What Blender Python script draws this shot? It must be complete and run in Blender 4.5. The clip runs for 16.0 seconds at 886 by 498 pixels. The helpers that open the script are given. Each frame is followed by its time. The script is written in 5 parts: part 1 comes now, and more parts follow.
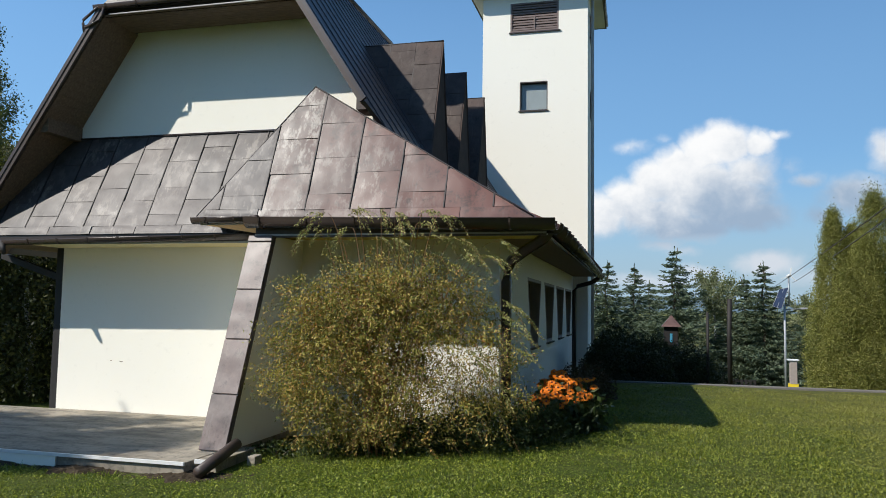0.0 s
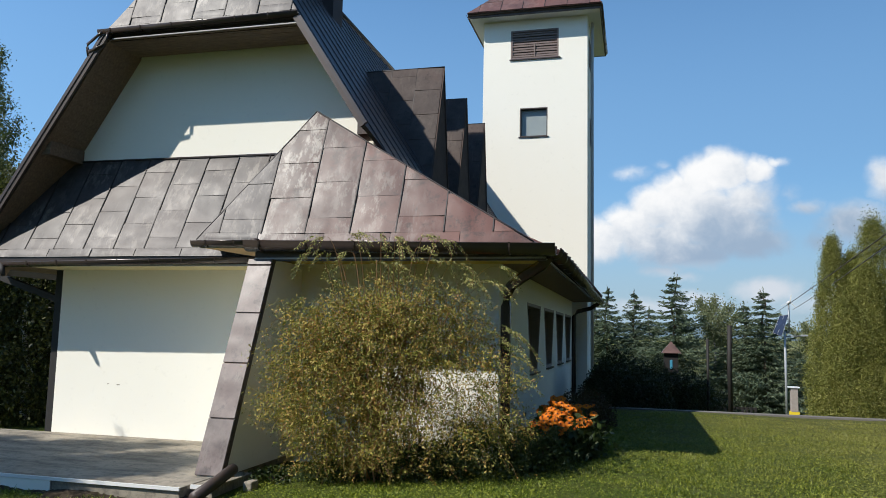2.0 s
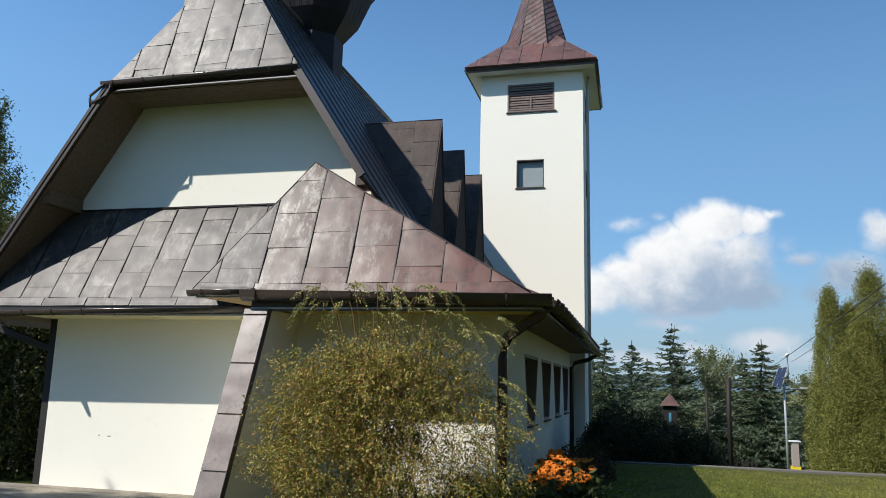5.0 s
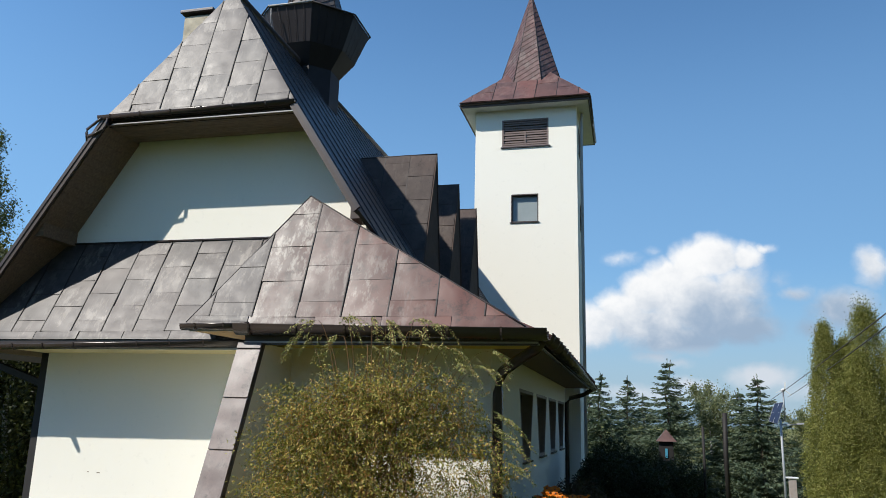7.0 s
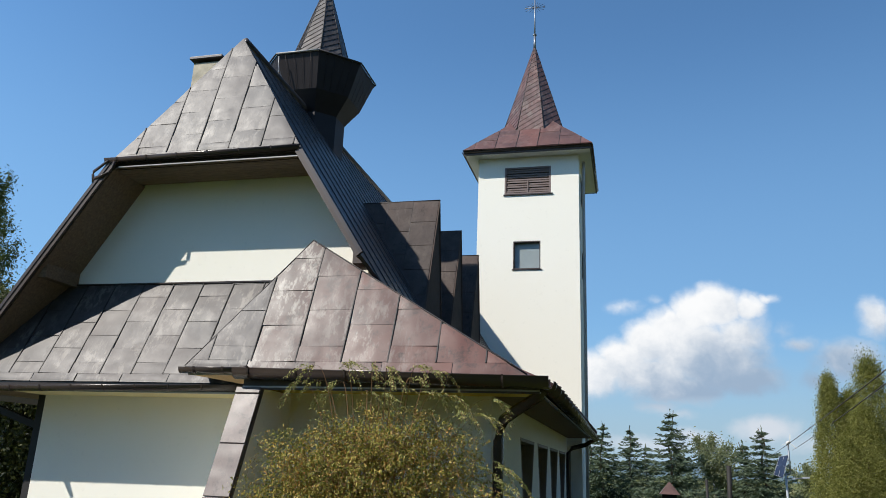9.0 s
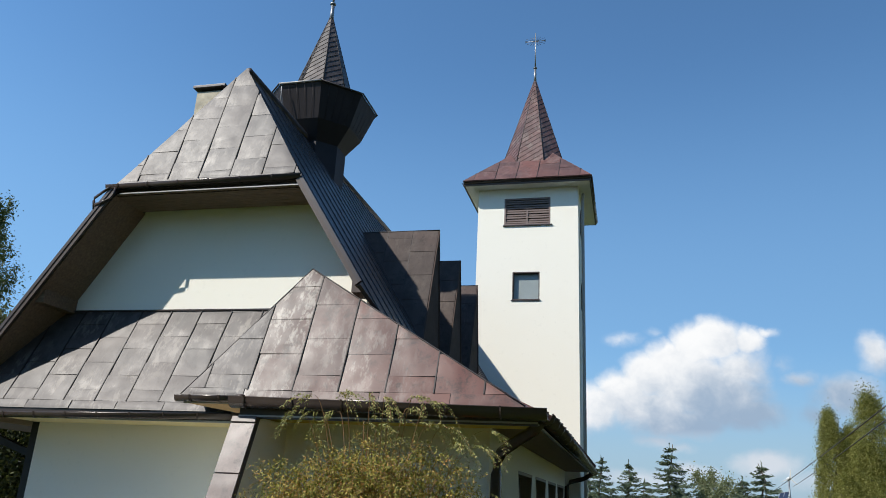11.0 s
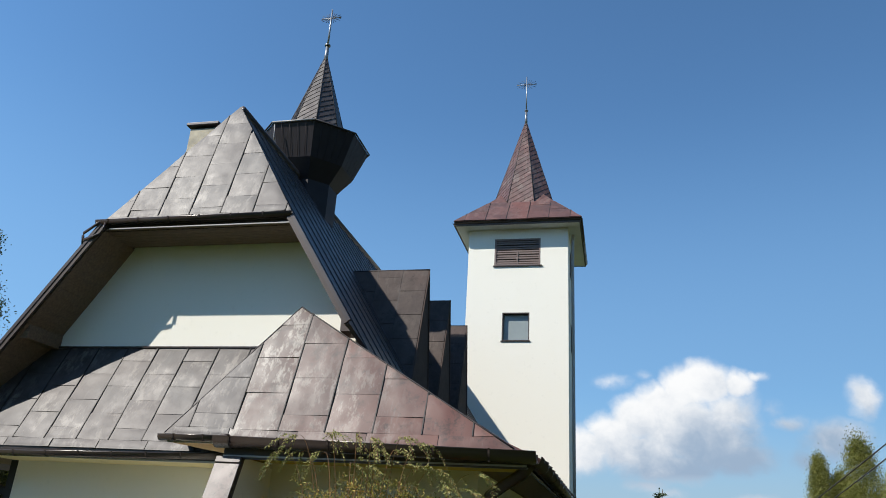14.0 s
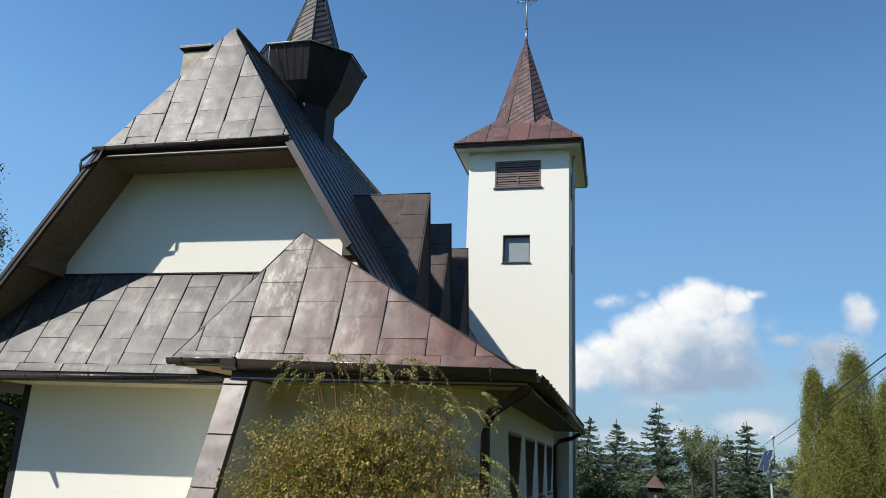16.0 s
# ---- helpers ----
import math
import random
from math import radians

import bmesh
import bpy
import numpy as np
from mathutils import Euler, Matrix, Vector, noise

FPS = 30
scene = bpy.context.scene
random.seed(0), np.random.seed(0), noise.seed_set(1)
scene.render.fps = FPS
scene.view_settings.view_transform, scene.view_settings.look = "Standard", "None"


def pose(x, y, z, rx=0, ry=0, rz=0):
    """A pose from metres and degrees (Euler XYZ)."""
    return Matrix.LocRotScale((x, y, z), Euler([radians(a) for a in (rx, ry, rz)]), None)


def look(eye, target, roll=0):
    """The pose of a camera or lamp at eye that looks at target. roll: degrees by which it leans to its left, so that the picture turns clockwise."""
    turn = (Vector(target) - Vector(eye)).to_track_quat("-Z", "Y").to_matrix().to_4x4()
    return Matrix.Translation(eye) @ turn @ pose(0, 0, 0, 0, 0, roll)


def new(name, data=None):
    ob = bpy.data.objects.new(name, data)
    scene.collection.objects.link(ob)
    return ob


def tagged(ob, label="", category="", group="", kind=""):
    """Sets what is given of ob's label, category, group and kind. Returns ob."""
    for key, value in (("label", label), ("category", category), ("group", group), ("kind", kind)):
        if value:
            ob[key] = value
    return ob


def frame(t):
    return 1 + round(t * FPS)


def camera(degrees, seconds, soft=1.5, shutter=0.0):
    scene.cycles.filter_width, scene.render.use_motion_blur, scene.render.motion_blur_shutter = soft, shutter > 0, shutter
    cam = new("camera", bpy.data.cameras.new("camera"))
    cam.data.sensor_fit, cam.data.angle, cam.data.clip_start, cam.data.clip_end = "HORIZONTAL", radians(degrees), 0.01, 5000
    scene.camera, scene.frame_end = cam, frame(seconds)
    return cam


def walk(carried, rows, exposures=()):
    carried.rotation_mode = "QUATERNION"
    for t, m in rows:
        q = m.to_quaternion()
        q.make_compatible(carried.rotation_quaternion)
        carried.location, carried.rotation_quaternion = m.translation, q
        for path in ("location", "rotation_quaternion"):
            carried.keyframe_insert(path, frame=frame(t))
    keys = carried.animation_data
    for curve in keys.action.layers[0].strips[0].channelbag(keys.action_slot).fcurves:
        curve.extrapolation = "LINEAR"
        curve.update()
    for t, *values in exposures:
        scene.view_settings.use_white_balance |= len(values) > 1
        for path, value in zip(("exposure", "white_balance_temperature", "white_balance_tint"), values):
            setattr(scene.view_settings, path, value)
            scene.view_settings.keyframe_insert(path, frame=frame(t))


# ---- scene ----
ROWS = [(0.0, 94.43, -0.87, 14.42), (0.5, 94.8, -0.88, 14.8), (1.0, 95.3, -0.71, 14.26), (1.5, 95.64, -0.96, 14.41),
        (2.0, 96.31, -1.23, 14.36), (2.5, 96.76, -1.1, 14.5), (3.0, 97.29, -1.27, 14.34), (3.5, 98.04, -1.34, 14.23),
        (4.0, 98.57, -1.27, 14.21), (4.2, 98.81, -1.29, 14.19), (6.3, 101.87, -1.63, 14.0), (6.5, 101.93, -1.65, 14.15), (7.0, 102.76, -1.47, 13.68), (7.5, 103.43, -1.64, 13.84),
        (8.0, 104.4, -1.85, 13.6), (8.5, 105.3, -2.15, 13.8), (9.0, 106.27, -2.22, 13.64), (9.2, 106.19, -2.22, 13.88), (11.3, 109.08, -2.95, 13.25), (11.5, 109.4, -2.97, 13.11),
        (12.0, 110.3, -2.97, 12.82), (12.5, 111.11, -3.36, 12.59), (13.0, 111.65, -3.28, 12.76), (13.5, 111.9, -3.04, 12.71),
        (14.0, 111.65, -3.23, 12.44), (14.5, 110.73, -3.56, 12.58), (15.0, 108.62, -3.4, 12.89), (15.5, 107.43, -3.09, 12.63),
        (16.0, 105.77, -2.54, 12.72)]
EYE = (0.0, 0.0, 1.5)
cam = camera(61.2, 16.0, soft=0.9)
walk(cam, [(t, pose(*EYE, rx, ry, rz)) for t, rx, ry, rz in ROWS], [(0.0, 0.15), (16.0, 0.15)])

# ---- world and sun ----
SUN_WAY = Vector((1.08, 1.0, -1.40)).normalized()      # the way the sunlight travels
sun = new("sun", bpy.data.lights.new("sun", "SUN"))
sun.data.energy, sun.data.angle, sun.data.color = 5.0, radians(0.53), (1.0, 0.95, 0.87)
sun.matrix_world = look((0, 0, 40), Vector((0, 0, 40)) + SUN_WAY)

world = bpy.data.worlds.new("sky")
scene.world = world
world.use_nodes = True


class Tree:
    """A short way to write node trees."""

    def __init__(self, tree):
        self.tree = tree
        tree.nodes.clear()

    def add(self, kind, out=0, values=(), **settings):
        node = self.tree.nodes.new(kind)
        for key, value in settings.items():
            setattr(node, key, value)
        for key, value in (values.items() if isinstance(values, dict) else enumerate(values)):
            if value is None:
                continue
            if hasattr(value, "links"):
                self.tree.links.new(value, node.inputs[key])
            else:
                node.inputs[key].default_value = value
        return node.outputs[out]

    def math(self, op, a, b=0.0, clamp=False):
        return self.add("ShaderNodeMath", 0, (a, b), operation=op, use_clamp=clamp)

    def mix(self, fac, a, b, blend="MIX"):
        return self.add("ShaderNodeMix", 2, {0: fac, 6: a, 7: b}, data_type="RGBA", blend_type=blend)

    def ramp(self, fac, stops):
        node = self.tree.nodes.new("ShaderNodeValToRGB")
        self.tree.links.new(fac, node.inputs[0])
        ramp = node.color_ramp
        while len(ramp.elements) < len(stops):
            ramp.elements.new(0.5)
        for el, (pos, col) in zip(ramp.elements, stops):
            el.position = pos
            el.color = (*col, 1) if len(col) == 3 else col
        return node.outputs[0]

    def noise(self, vec, scale, detail=4.0, rough=0.55, out=0):
        return self.add("ShaderNodeTexNoise", out, {"Vector": vec, "Scale": scale, "Detail": detail, "Roughness": rough})


def build_sky():
    n = Tree(world.node_tree)
    elev = math.asin(-SUN_WAY.z)
    sky = n.add("ShaderNodeTexSky", 0, (), sky_type="NISHITA", sun_disc=False, sun_elevation=elev,
                sun_rotation=math.atan2(-SUN_WAY.x, -SUN_WAY.y), air_density=1.1, dust_density=0.1, ozone_density=4.0, altitude=300)
    way = n.add("ShaderNodeTexCoord", 0)
    sep = n.tree.nodes.new("ShaderNodeSeparateXYZ")
    n.tree.links.new(way, sep.inputs[0])
    ahead = n.math("MAXIMUM", sep.outputs[1], 0.02)
    u, v = n.math("DIVIDE", sep.outputs[0], ahead), n.math("DIVIDE", sep.outputs[2], ahead)
    flat = n.add("ShaderNodeCombineXYZ", 0, (u, n.math("SUBTRACT", v, 0.009), 0.0))
    wob = n.noise(flat, 19.0, 6.0, 0.58, 1)
    warped = n.add("ShaderNodeVectorMath", 0, (flat, n.add("ShaderNodeVectorMath", 0, (n.add("ShaderNodeVectorMath", 0, (wob, (0.5, 0.5, 0.5)), operation="SUBTRACT"), (0.030, 0.026, 0.0)), operation="MULTIPLY")), operation="ADD")
    # cumulus puffs: centre u, v, half width, half height, density
    puffs = [(0.110, 0.205, 0.040, 0.034, 1.0), (0.084, 0.196, 0.038, 0.035, 1.0), (0.145, 0.204, 0.034, 0.022, 0.8), (0.172, 0.211, 0.024, 0.010, 0.5),
             (0.055, 0.176, 0.044, 0.032, 1.0), (0.024, 0.156, 0.044, 0.034, 1.0), (-0.006, 0.137, 0.044, 0.036, 1.0), (-0.045, 0.118, 0.050, 0.036, 1.0),
             (-0.090, 0.100, 0.050, 0.034, 1.0), (0.072, 0.150, 0.070, 0.050, 1.0), (0.028, 0.116, 0.080, 0.030, 0.95), (0.108, 0.130, 0.074, 0.046, 1.0),
             (0.140, 0.109, 0.060, 0.024, 0.9), (0.132, 0.165, 0.050, 0.050, 0.7), (0.060, 0.100, 0.080, 0.026, 0.9), (0.207, 0.154, 0.030, 0.013, 0.5), (0.190, 0.170, 0.020, 0.016, 0.3),
             (0.291, 0.186, 0.024, 0.032, 0.7), (0.258, 0.134, 0.052, 0.030, 0.75), (0.222, 0.112, 0.032, 0.020, 0.55), (0.160, 0.050, 0.052, 0.020, 0.75),
             (0.075, 0.040, 0.044, 0.012, 0.5), (0.032, 0.076, 0.036, 0.012, 0.5), (0.058, 0.066, 0.030, 0.011, 0.42), (-0.004, 0.202, 0.034, 0.013, 0.32),
             (0.036, 0.212, 0.022, 0.012, 0.24), (0.020, 0.030, 0.130, 0.014, 0.45), (0.250, 0.035, 0.110, 0.016, 0.5), (0.430, 0.150, 0.090, 0.045, 0.9)]
    total = None
    for cu, cv, ru, rv, dens in puffs:
        gap = n.add("ShaderNodeVectorMath", 0, (n.add("ShaderNodeVectorMath", 0, (warped, (cu, cv, 0.0)), operation="SUBTRACT"), (1 / ru, 1 / rv, 1.0)), operation="MULTIPLY")
        dist = n.add("ShaderNodeVectorMath", 1, (gap,), operation="LENGTH")
        one = n.math("MULTIPLY", n.math("SUBTRACT", 1.15, dist, True), dens)
        total = one if total is None else n.math("MAXIMUM", total, one)
    fine = n.noise(warped, 34.0, 6.0, 0.6)
    body = n.math("ADD", total, n.math("MULTIPLY", n.math("MULTIPLY", n.math("SUBTRACT", fine, 0.5), 0.5), n.math("MULTIPLY", total, 5.0, True)))
    mask = n.add("ShaderNodeMapRange", 0, {0: body, 1: 0.06, 2: 0.66}, interpolation_type="SMOOTHSTEP")
    mask = n.math("MULTIPLY", mask, n.math("GREATER_THAN", sep.outputs[1], 0.1))
    # shaded bases: a little darker where the cloud is thick and low
    lift = n.add("ShaderNodeMapRange", 0, {0: n.math("ADD", n.math("SUBTRACT", v, n.math("MULTIPLY", n.math("MINIMUM", u, 0.13), 0.45)), n.math("MULTIPLY", n.math("SUBTRACT", n.noise(warped, 26.0, 6.0), 0.5), 0.13)), 1: 0.055, 2: 0.185}, interpolation_type="SMOOTHSTEP")
    lift = n.math("MAXIMUM", lift, n.add("ShaderNodeMapRange", 0, {0: v, 1: 0.10, 2: 0.07, 3: 0.0, 4: 0.5}))
    tone = n.mix(lift, (2.25, 3.0, 4.0, 1), (6.5, 6.55, 6.6, 1))
    sky = n.mix(1.0, sky, (0.73, 0.98, 1.075, 1), "MULTIPLY")
    mid = n.add("ShaderNodeMapRange", 0, {0: sep.outputs[2], 1: 0.55, 2: 0.20, 3: 0.0, 4: 0.6}, interpolation_type="SMOOTHSTEP")
    sky = n.mix(mid, sky, (1.40, 2.70, 4.55, 1))
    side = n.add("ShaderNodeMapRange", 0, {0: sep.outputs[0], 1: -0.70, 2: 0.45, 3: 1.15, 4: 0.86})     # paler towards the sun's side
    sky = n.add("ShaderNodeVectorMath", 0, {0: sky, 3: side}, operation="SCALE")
    low = n.add("ShaderNodeMapRange", 0, {0: sep.outputs[2], 1: 0.20, 2: 0.0, 3: 0.0, 4: 0.85}, interpolation_type="SMOOTHSTEP")
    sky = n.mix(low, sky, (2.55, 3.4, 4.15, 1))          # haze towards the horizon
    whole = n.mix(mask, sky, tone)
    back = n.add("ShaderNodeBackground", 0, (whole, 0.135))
    out = n.tree.nodes.new("ShaderNodeOutputWorld")
    n.tree.links.new(back, out.inputs[0])


build_sky()


# ---- materials ----
def material(name, make):
    mat = bpy.data.materials.new(name)
    mat.use_nodes = True
    n = Tree(mat.node_tree)
    shader = make(n)
    out = n.tree.nodes.new("ShaderNodeOutputMaterial")
    n.tree.links.new(shader, out.inputs[0])
    return mat


def surface(n, color, rough=0.6, metal=0.0, bump=None, strength=0.2, dist=0.01, spec=0.5):
    values = {"Base Color": color, "Roughness": rough, "Metallic": metal, "Specular IOR Level": spec}
    if bump is not None:
        values["Normal"] = n.add("ShaderNodeBump", 0, {"Strength": strength, "Distance": dist, "Height": bump})
    return n.add("ShaderNodeBsdfPrincipled", 0, values)


def plaster(n):
    p = n.add("ShaderNodeTexCoord", 3)
    big, small = n.noise(p, 0.7, 4.0), n.noise(p, 9.0, 5.0)
    col = n.mix(n.math("MULTIPLY", big, 0.5), (0.88, 0.855, 0.76, 1), (0.83, 0.80, 0.70, 1))
    col = n.mix(n.ramp(small, [(0.62, (0, 0, 0)), (0.8, (0.25, 0.25, 0.25))]), col, (0.62, 0.60, 0.53, 1))
    return surface(n, col, 0.9, 0.0, n.noise(p, 160.0, 3.0), 0.35, 0.004, 0.2)


def sheet_metal(dark, light, red, metal=0.25, rough=0.42, lean=None, bare=0.3, spec=0.36):
    def make(n):
        p = n.add("ShaderNodeNewGeometry", 0)
        each = n.tree.nodes.new("ShaderNodeObjectInfo").outputs[5]
        big = n.noise(p, 0.9, 3.0)
        blotch = n.noise(p, 4.2, 5.0, 0.62)
        streak = n.noise(n.add("ShaderNodeMapping", 0, {"Vector": p, "Scale": (14.0, 2.0, 2.0)}), 2.0, 4.0, 0.6)
        col = n.mix(n.ramp(blotch, [(0.38, (0, 0, 0)), (0.62, (1, 1, 1))]), dark, light)
        rust = n.math("MULTIPLY", n.ramp(big, [(0.42, (0, 0, 0)), (0.62, (1, 1, 1))]), 0.55)
        wear = n.ramp(n.noise(p, 1.3, 2.0), [(0.44, (0, 0, 0)), (0.60, (1, 1, 1))])
        if lean:                                 # more rust to one side, more bare patches to the other
            sep = n.tree.nodes.new("ShaderNodeSeparateXYZ")
            n.tree.links.new(p, sep.inputs[0])
            east = n.add("ShaderNodeMapRange", 0, {0: sep.outputs[0], 1: lean[0], 2: lean[1]})
            rust = n.math("ADD", n.math("MULTIPLY", rust, 0.6), n.math("MULTIPLY", east, 0.8), True)
            wear = n.math("MULTIPLY", n.math("ADD", wear, 0.5), n.math("SUBTRACT", 1.0, east, True), True)
        col = n.mix(rust, col, red)
        pale = n.math("MULTIPLY", n.ramp(streak, [(0.57, (0, 0, 0)), (0.72, (1, 1, 1))]), n.ramp(n.noise(p, 2.1, 2.0), [(0.5, (0, 0, 0)), (0.62, (1, 1, 1))]))
        col = n.mix(n.math("MULTIPLY", pale, 0.35), col, (0.24, 0.21, 0.185, 1))
        spots = n.ramp(n.noise(p, 9.0, 7.0, 0.7), [(0.56, (0, 0, 0)), (0.70, (1, 1, 1))])
        col = n.mix(n.math("MULTIPLY", spots, 0.8), col, (0.025, 0.021, 0.020, 1))
        worn = n.math("MULTIPLY", n.ramp(n.noise(n.add("ShaderNodeMapping", 0, {"Vector": p, "Scale": (1.8, 0.8, 0.8)}), 4.6, 9.0, 0.76), [(0.50, (0, 0, 0)), (0.565, (1, 1, 1))]), wear)
        col = n.mix(n.math("MULTIPLY", worn, bare), col, (0.34, 0.305, 0.265, 1))
        smudge = n.ramp(n.noise(p, 3.0, 9.0, 0.74), [(0.53, (0, 0, 0)), (0.63, (1, 1, 1))])
        col = n.mix(n.math("MULTIPLY", smudge, bare * 0.75), col, (0.028, 0.023, 0.021, 1))
        col = n.mix(n.math("MULTIPLY", each, 0.42), col, (0.06, 0.045, 0.043, 1))
        rg = n.math("ADD", rough - 0.12, n.math("MULTIPLY", blotch, 0.26))
        h = n.math("ADD", n.noise(p, 2.4, 1.0), n.math("MULTIPLY", blotch, 0.03))
        return surface(n, col, rg, metal, h, 0.45, 0.045, spec)
    return make


def plain(color, rough=0.5, metal=0.0, vary=0.25, scale=6.0, bump=0.15, spec=0.5):
    def make(n):
        p = n.add("ShaderNodeTexCoord", 3)
        f = n.noise(p, scale, 5.0, 0.6)
        dark = tuple(c * (1 - vary) for c in color) + (1,)
        lite = tuple(min(1, c * (1 + vary)) for c in color) + (1,)
        return surface(n, n.mix(f, dark, lite), rough, metal, n.noise(p, scale * 9, 4.0), bump, 0.005, spec)
    return make


def timber(n):
    p = n.add("ShaderNodeTexCoord", 3)
    q = n.add("ShaderNodeMapping", 0, {"Vector": p, "Scale": (3.0, 14.0, 14.0)})
    g = n.noise(q, 2.5, 5.0, 0.6)
    col = n.ramp(g, [(0.25, (0.13, 0.085, 0.055)), (0.55, (0.20, 0.135, 0.09)), (0.8, (0.28, 0.195, 0.13))])
    return surface(n, col, 0.75, 0.0, g, 0.1, 0.004)


def concrete(n):
    p = n.add("ShaderNodeTexCoord", 3)
    a, b = n.noise(p, 0.9, 5.0, 0.65), n.noise(p, 14.0, 6.0, 0.7)
    smear = n.noise(n.add("ShaderNodeMapping", 0, {"Vector": p, "Scale": (0.9, 3.2, 1.0)}), 1.6, 6.0, 0.7)
    col = n.mix(a, (0.23, 0.20, 0.155, 1), (0.42, 0.375, 0.30, 1))
    col = n.mix(n.ramp(smear, [(0.46, (0, 0, 0)), (0.66, (0.75, 0.75, 0.75))]), col, (0.12, 0.105, 0.085, 1))
    col = n.mix(n.ramp(b, [(0.5, (0, 0, 0)), (0.7, (0.7, 0.7, 0.7))]), col, (0.10, 0.09, 0.075, 1))
    return surface(n, col, 0.9, 0.0, n.math("ADD", n.noise(p, 60.0, 4.0), n.math("MULTIPLY", b, 1.5)), 0.5, 0.008, 0.2)


def dryness(n, p):
    """How dry the lawn is: parched towards the open east side, with uneven patches."""
    sep = n.tree.nodes.new("ShaderNodeSeparateXYZ")
    n.tree.links.new(p, sep.inputs[0])
    east = n.add("ShaderNodeMapRange", 0, {0: n.math("ADD", sep.outputs[0], n.math("MULTIPLY", sep.outputs[1], 0.22)), 1: 1.6, 2: 6.5})
    return n.math("ADD", n.math("MULTIPLY", east, 0.75), n.math("MULTIPLY", n.math("SUBTRACT", n.noise(p, 0.8, 4.0), 0.5), 0.9), True)


def lawn_soil(n):
    p = n.add("ShaderNodeTexCoord", 3)
    a, b, c = n.noise(p, 0.45, 4.0), n.noise(p, 4.0, 5.0, 0.65), n.noise(p, 45.0, 4.0, 0.7)
    col = n.mix(a, (0.085, 0.125, 0.014, 1), (0.14, 0.165, 0.026, 1))
    col = n.mix(n.ramp(b, [(0.45, (0, 0, 0)), (0.75, (0.8, 0.8, 0.8))]), col, (0.16, 0.16, 0.045, 1))
    col = n.mix(n.math("MULTIPLY", dryness(n, p), 0.8), col, (0.26, 0.235, 0.075, 1))
    col = n.mix(n.ramp(c, [(0.38, (0.85, 0.85, 0.85)), (0.62, (0, 0, 0))]), col, (0.020, 0.036, 0.007, 1))
    return surface(n, col, 0.9, 0.0, n.math("ADD", c, n.math("MULTIPLY", b, 0.6)), 0.9, 0.05, 0.15)


def turf(n):
    r = n.add("ShaderNodeNewGeometry", 8)
    p = n.add("ShaderNodeTexCoord", 3)
    f = n.math("ADD", n.math("MULTIPLY", r, 0.75), n.math("MULTIPLY", n.noise(p, 1.4, 3.0), 0.25))
    col = n.ramp(f, [(0.12, (0.040, 0.076, 0.006)), (0.45, (0.140, 0.190, 0.014)), (0.85, (0.34, 0.37, 0.05))])
    col = n.mix(n.math("MULTIPLY", dryness(n, p), 0.75), col, (0.36, 0.32, 0.10, 1))
    base = surface(n, col, 0.5, 0.0, None, spec=0.4)
    thin = n.add("ShaderNodeBsdfTranslucent", 0, {"Color": n.mix(0.5, col, (0.16, 0.22, 0.02, 1))})
    return n.add("ShaderNodeMixShader", 0, (0.35, base, thin))


def foliage(stops, trans=0.35, rough=0.55):
    def make(n):
        r = n.add("ShaderNodeNewGeometry", 8)
        p = n.add("ShaderNodeTexCoord", 3)
        f = n.math("ADD", n.math("MULTIPLY", r, 0.7), n.math("MULTIPLY", n.noise(p, 1.4, 3.0), 0.3))
        col = n.ramp(f, stops)
        base = surface(n, col, rough, 0.0, None, spec=0.35)
        thin = n.add("ShaderNodeBsdfTranslucent", 0, {"Color": n.mix(0.5, col, (0.16, 0.20, 0.03, 1))})
        return n.add("ShaderNodeMixShader", 0, (trans, base, thin))
    return make


def bark(n):
    p = n.add("ShaderNodeTexCoord", 3)
    g = n.noise(n.add("ShaderNodeMapping", 0, {"Vector": p, "Scale": (8.0, 8.0, 2.0)}), 3.0, 5.0, 0.65)
    return surface(n, n.ramp(g, [(0.3, (0.05, 0.038, 0.028)), (0.7, (0.17, 0.135, 0.10))]), 0.9, 0.0, g, 0.6, 0.02, 0.2)


def birch_bark(n):
    p = n.add("ShaderNodeTexCoord", 3)
    g = n.noise(n.add("ShaderNodeMapping", 0, {"Vector": p, "Scale": (2.0, 2.0, 9.0)}), 2.0, 5.0, 0.65)
    return surface(n, n.ramp(g, [(0.38, (0.04, 0.035, 0.03)), (0.5, (0.55, 0.53, 0.49)), (0.9, (0.7, 0.68, 0.64))]), 0.8, 0.0, g, 0.3, 0.01, 0.2)


def glass(n):
    return surface(n, (0.02, 0.025, 0.03, 1), 0.06, 0.0, n.noise(n.add("ShaderNodeTexCoord", 3), 1.5, 1.0), 0.03, 0.02, 0.4)


M_PLASTER = material("white_plaster", plaster)
M_ROOF = material("brown_sheet", sheet_metal((0.034, 0.031, 0.031, 1), (0.076, 0.071, 0.069, 1), (0.082, 0.060, 0.053, 1), 0.0, 0.50, None, 0.48, 0.42))
M_ROOF_RED = material("rust_brown_sheet", sheet_metal((0.036, 0.027, 0.024, 1), (0.094, 0.067, 0.058, 1), (0.160, 0.064, 0.048, 1), 0.0, 0.45, (-4.9, -2.1), 0.95))
M_ROOF_DARK = material("dark_brown_sheet", plain((0.062, 0.051, 0.052), 0.42, 0.1, 0.35, 3.0, 0.12))
M_TURRET = material("black_brown_sheet", plain((0.034, 0.029, 0.031), 0.5, 0.0, 0.35, 4.0, 0.15, 0.2))
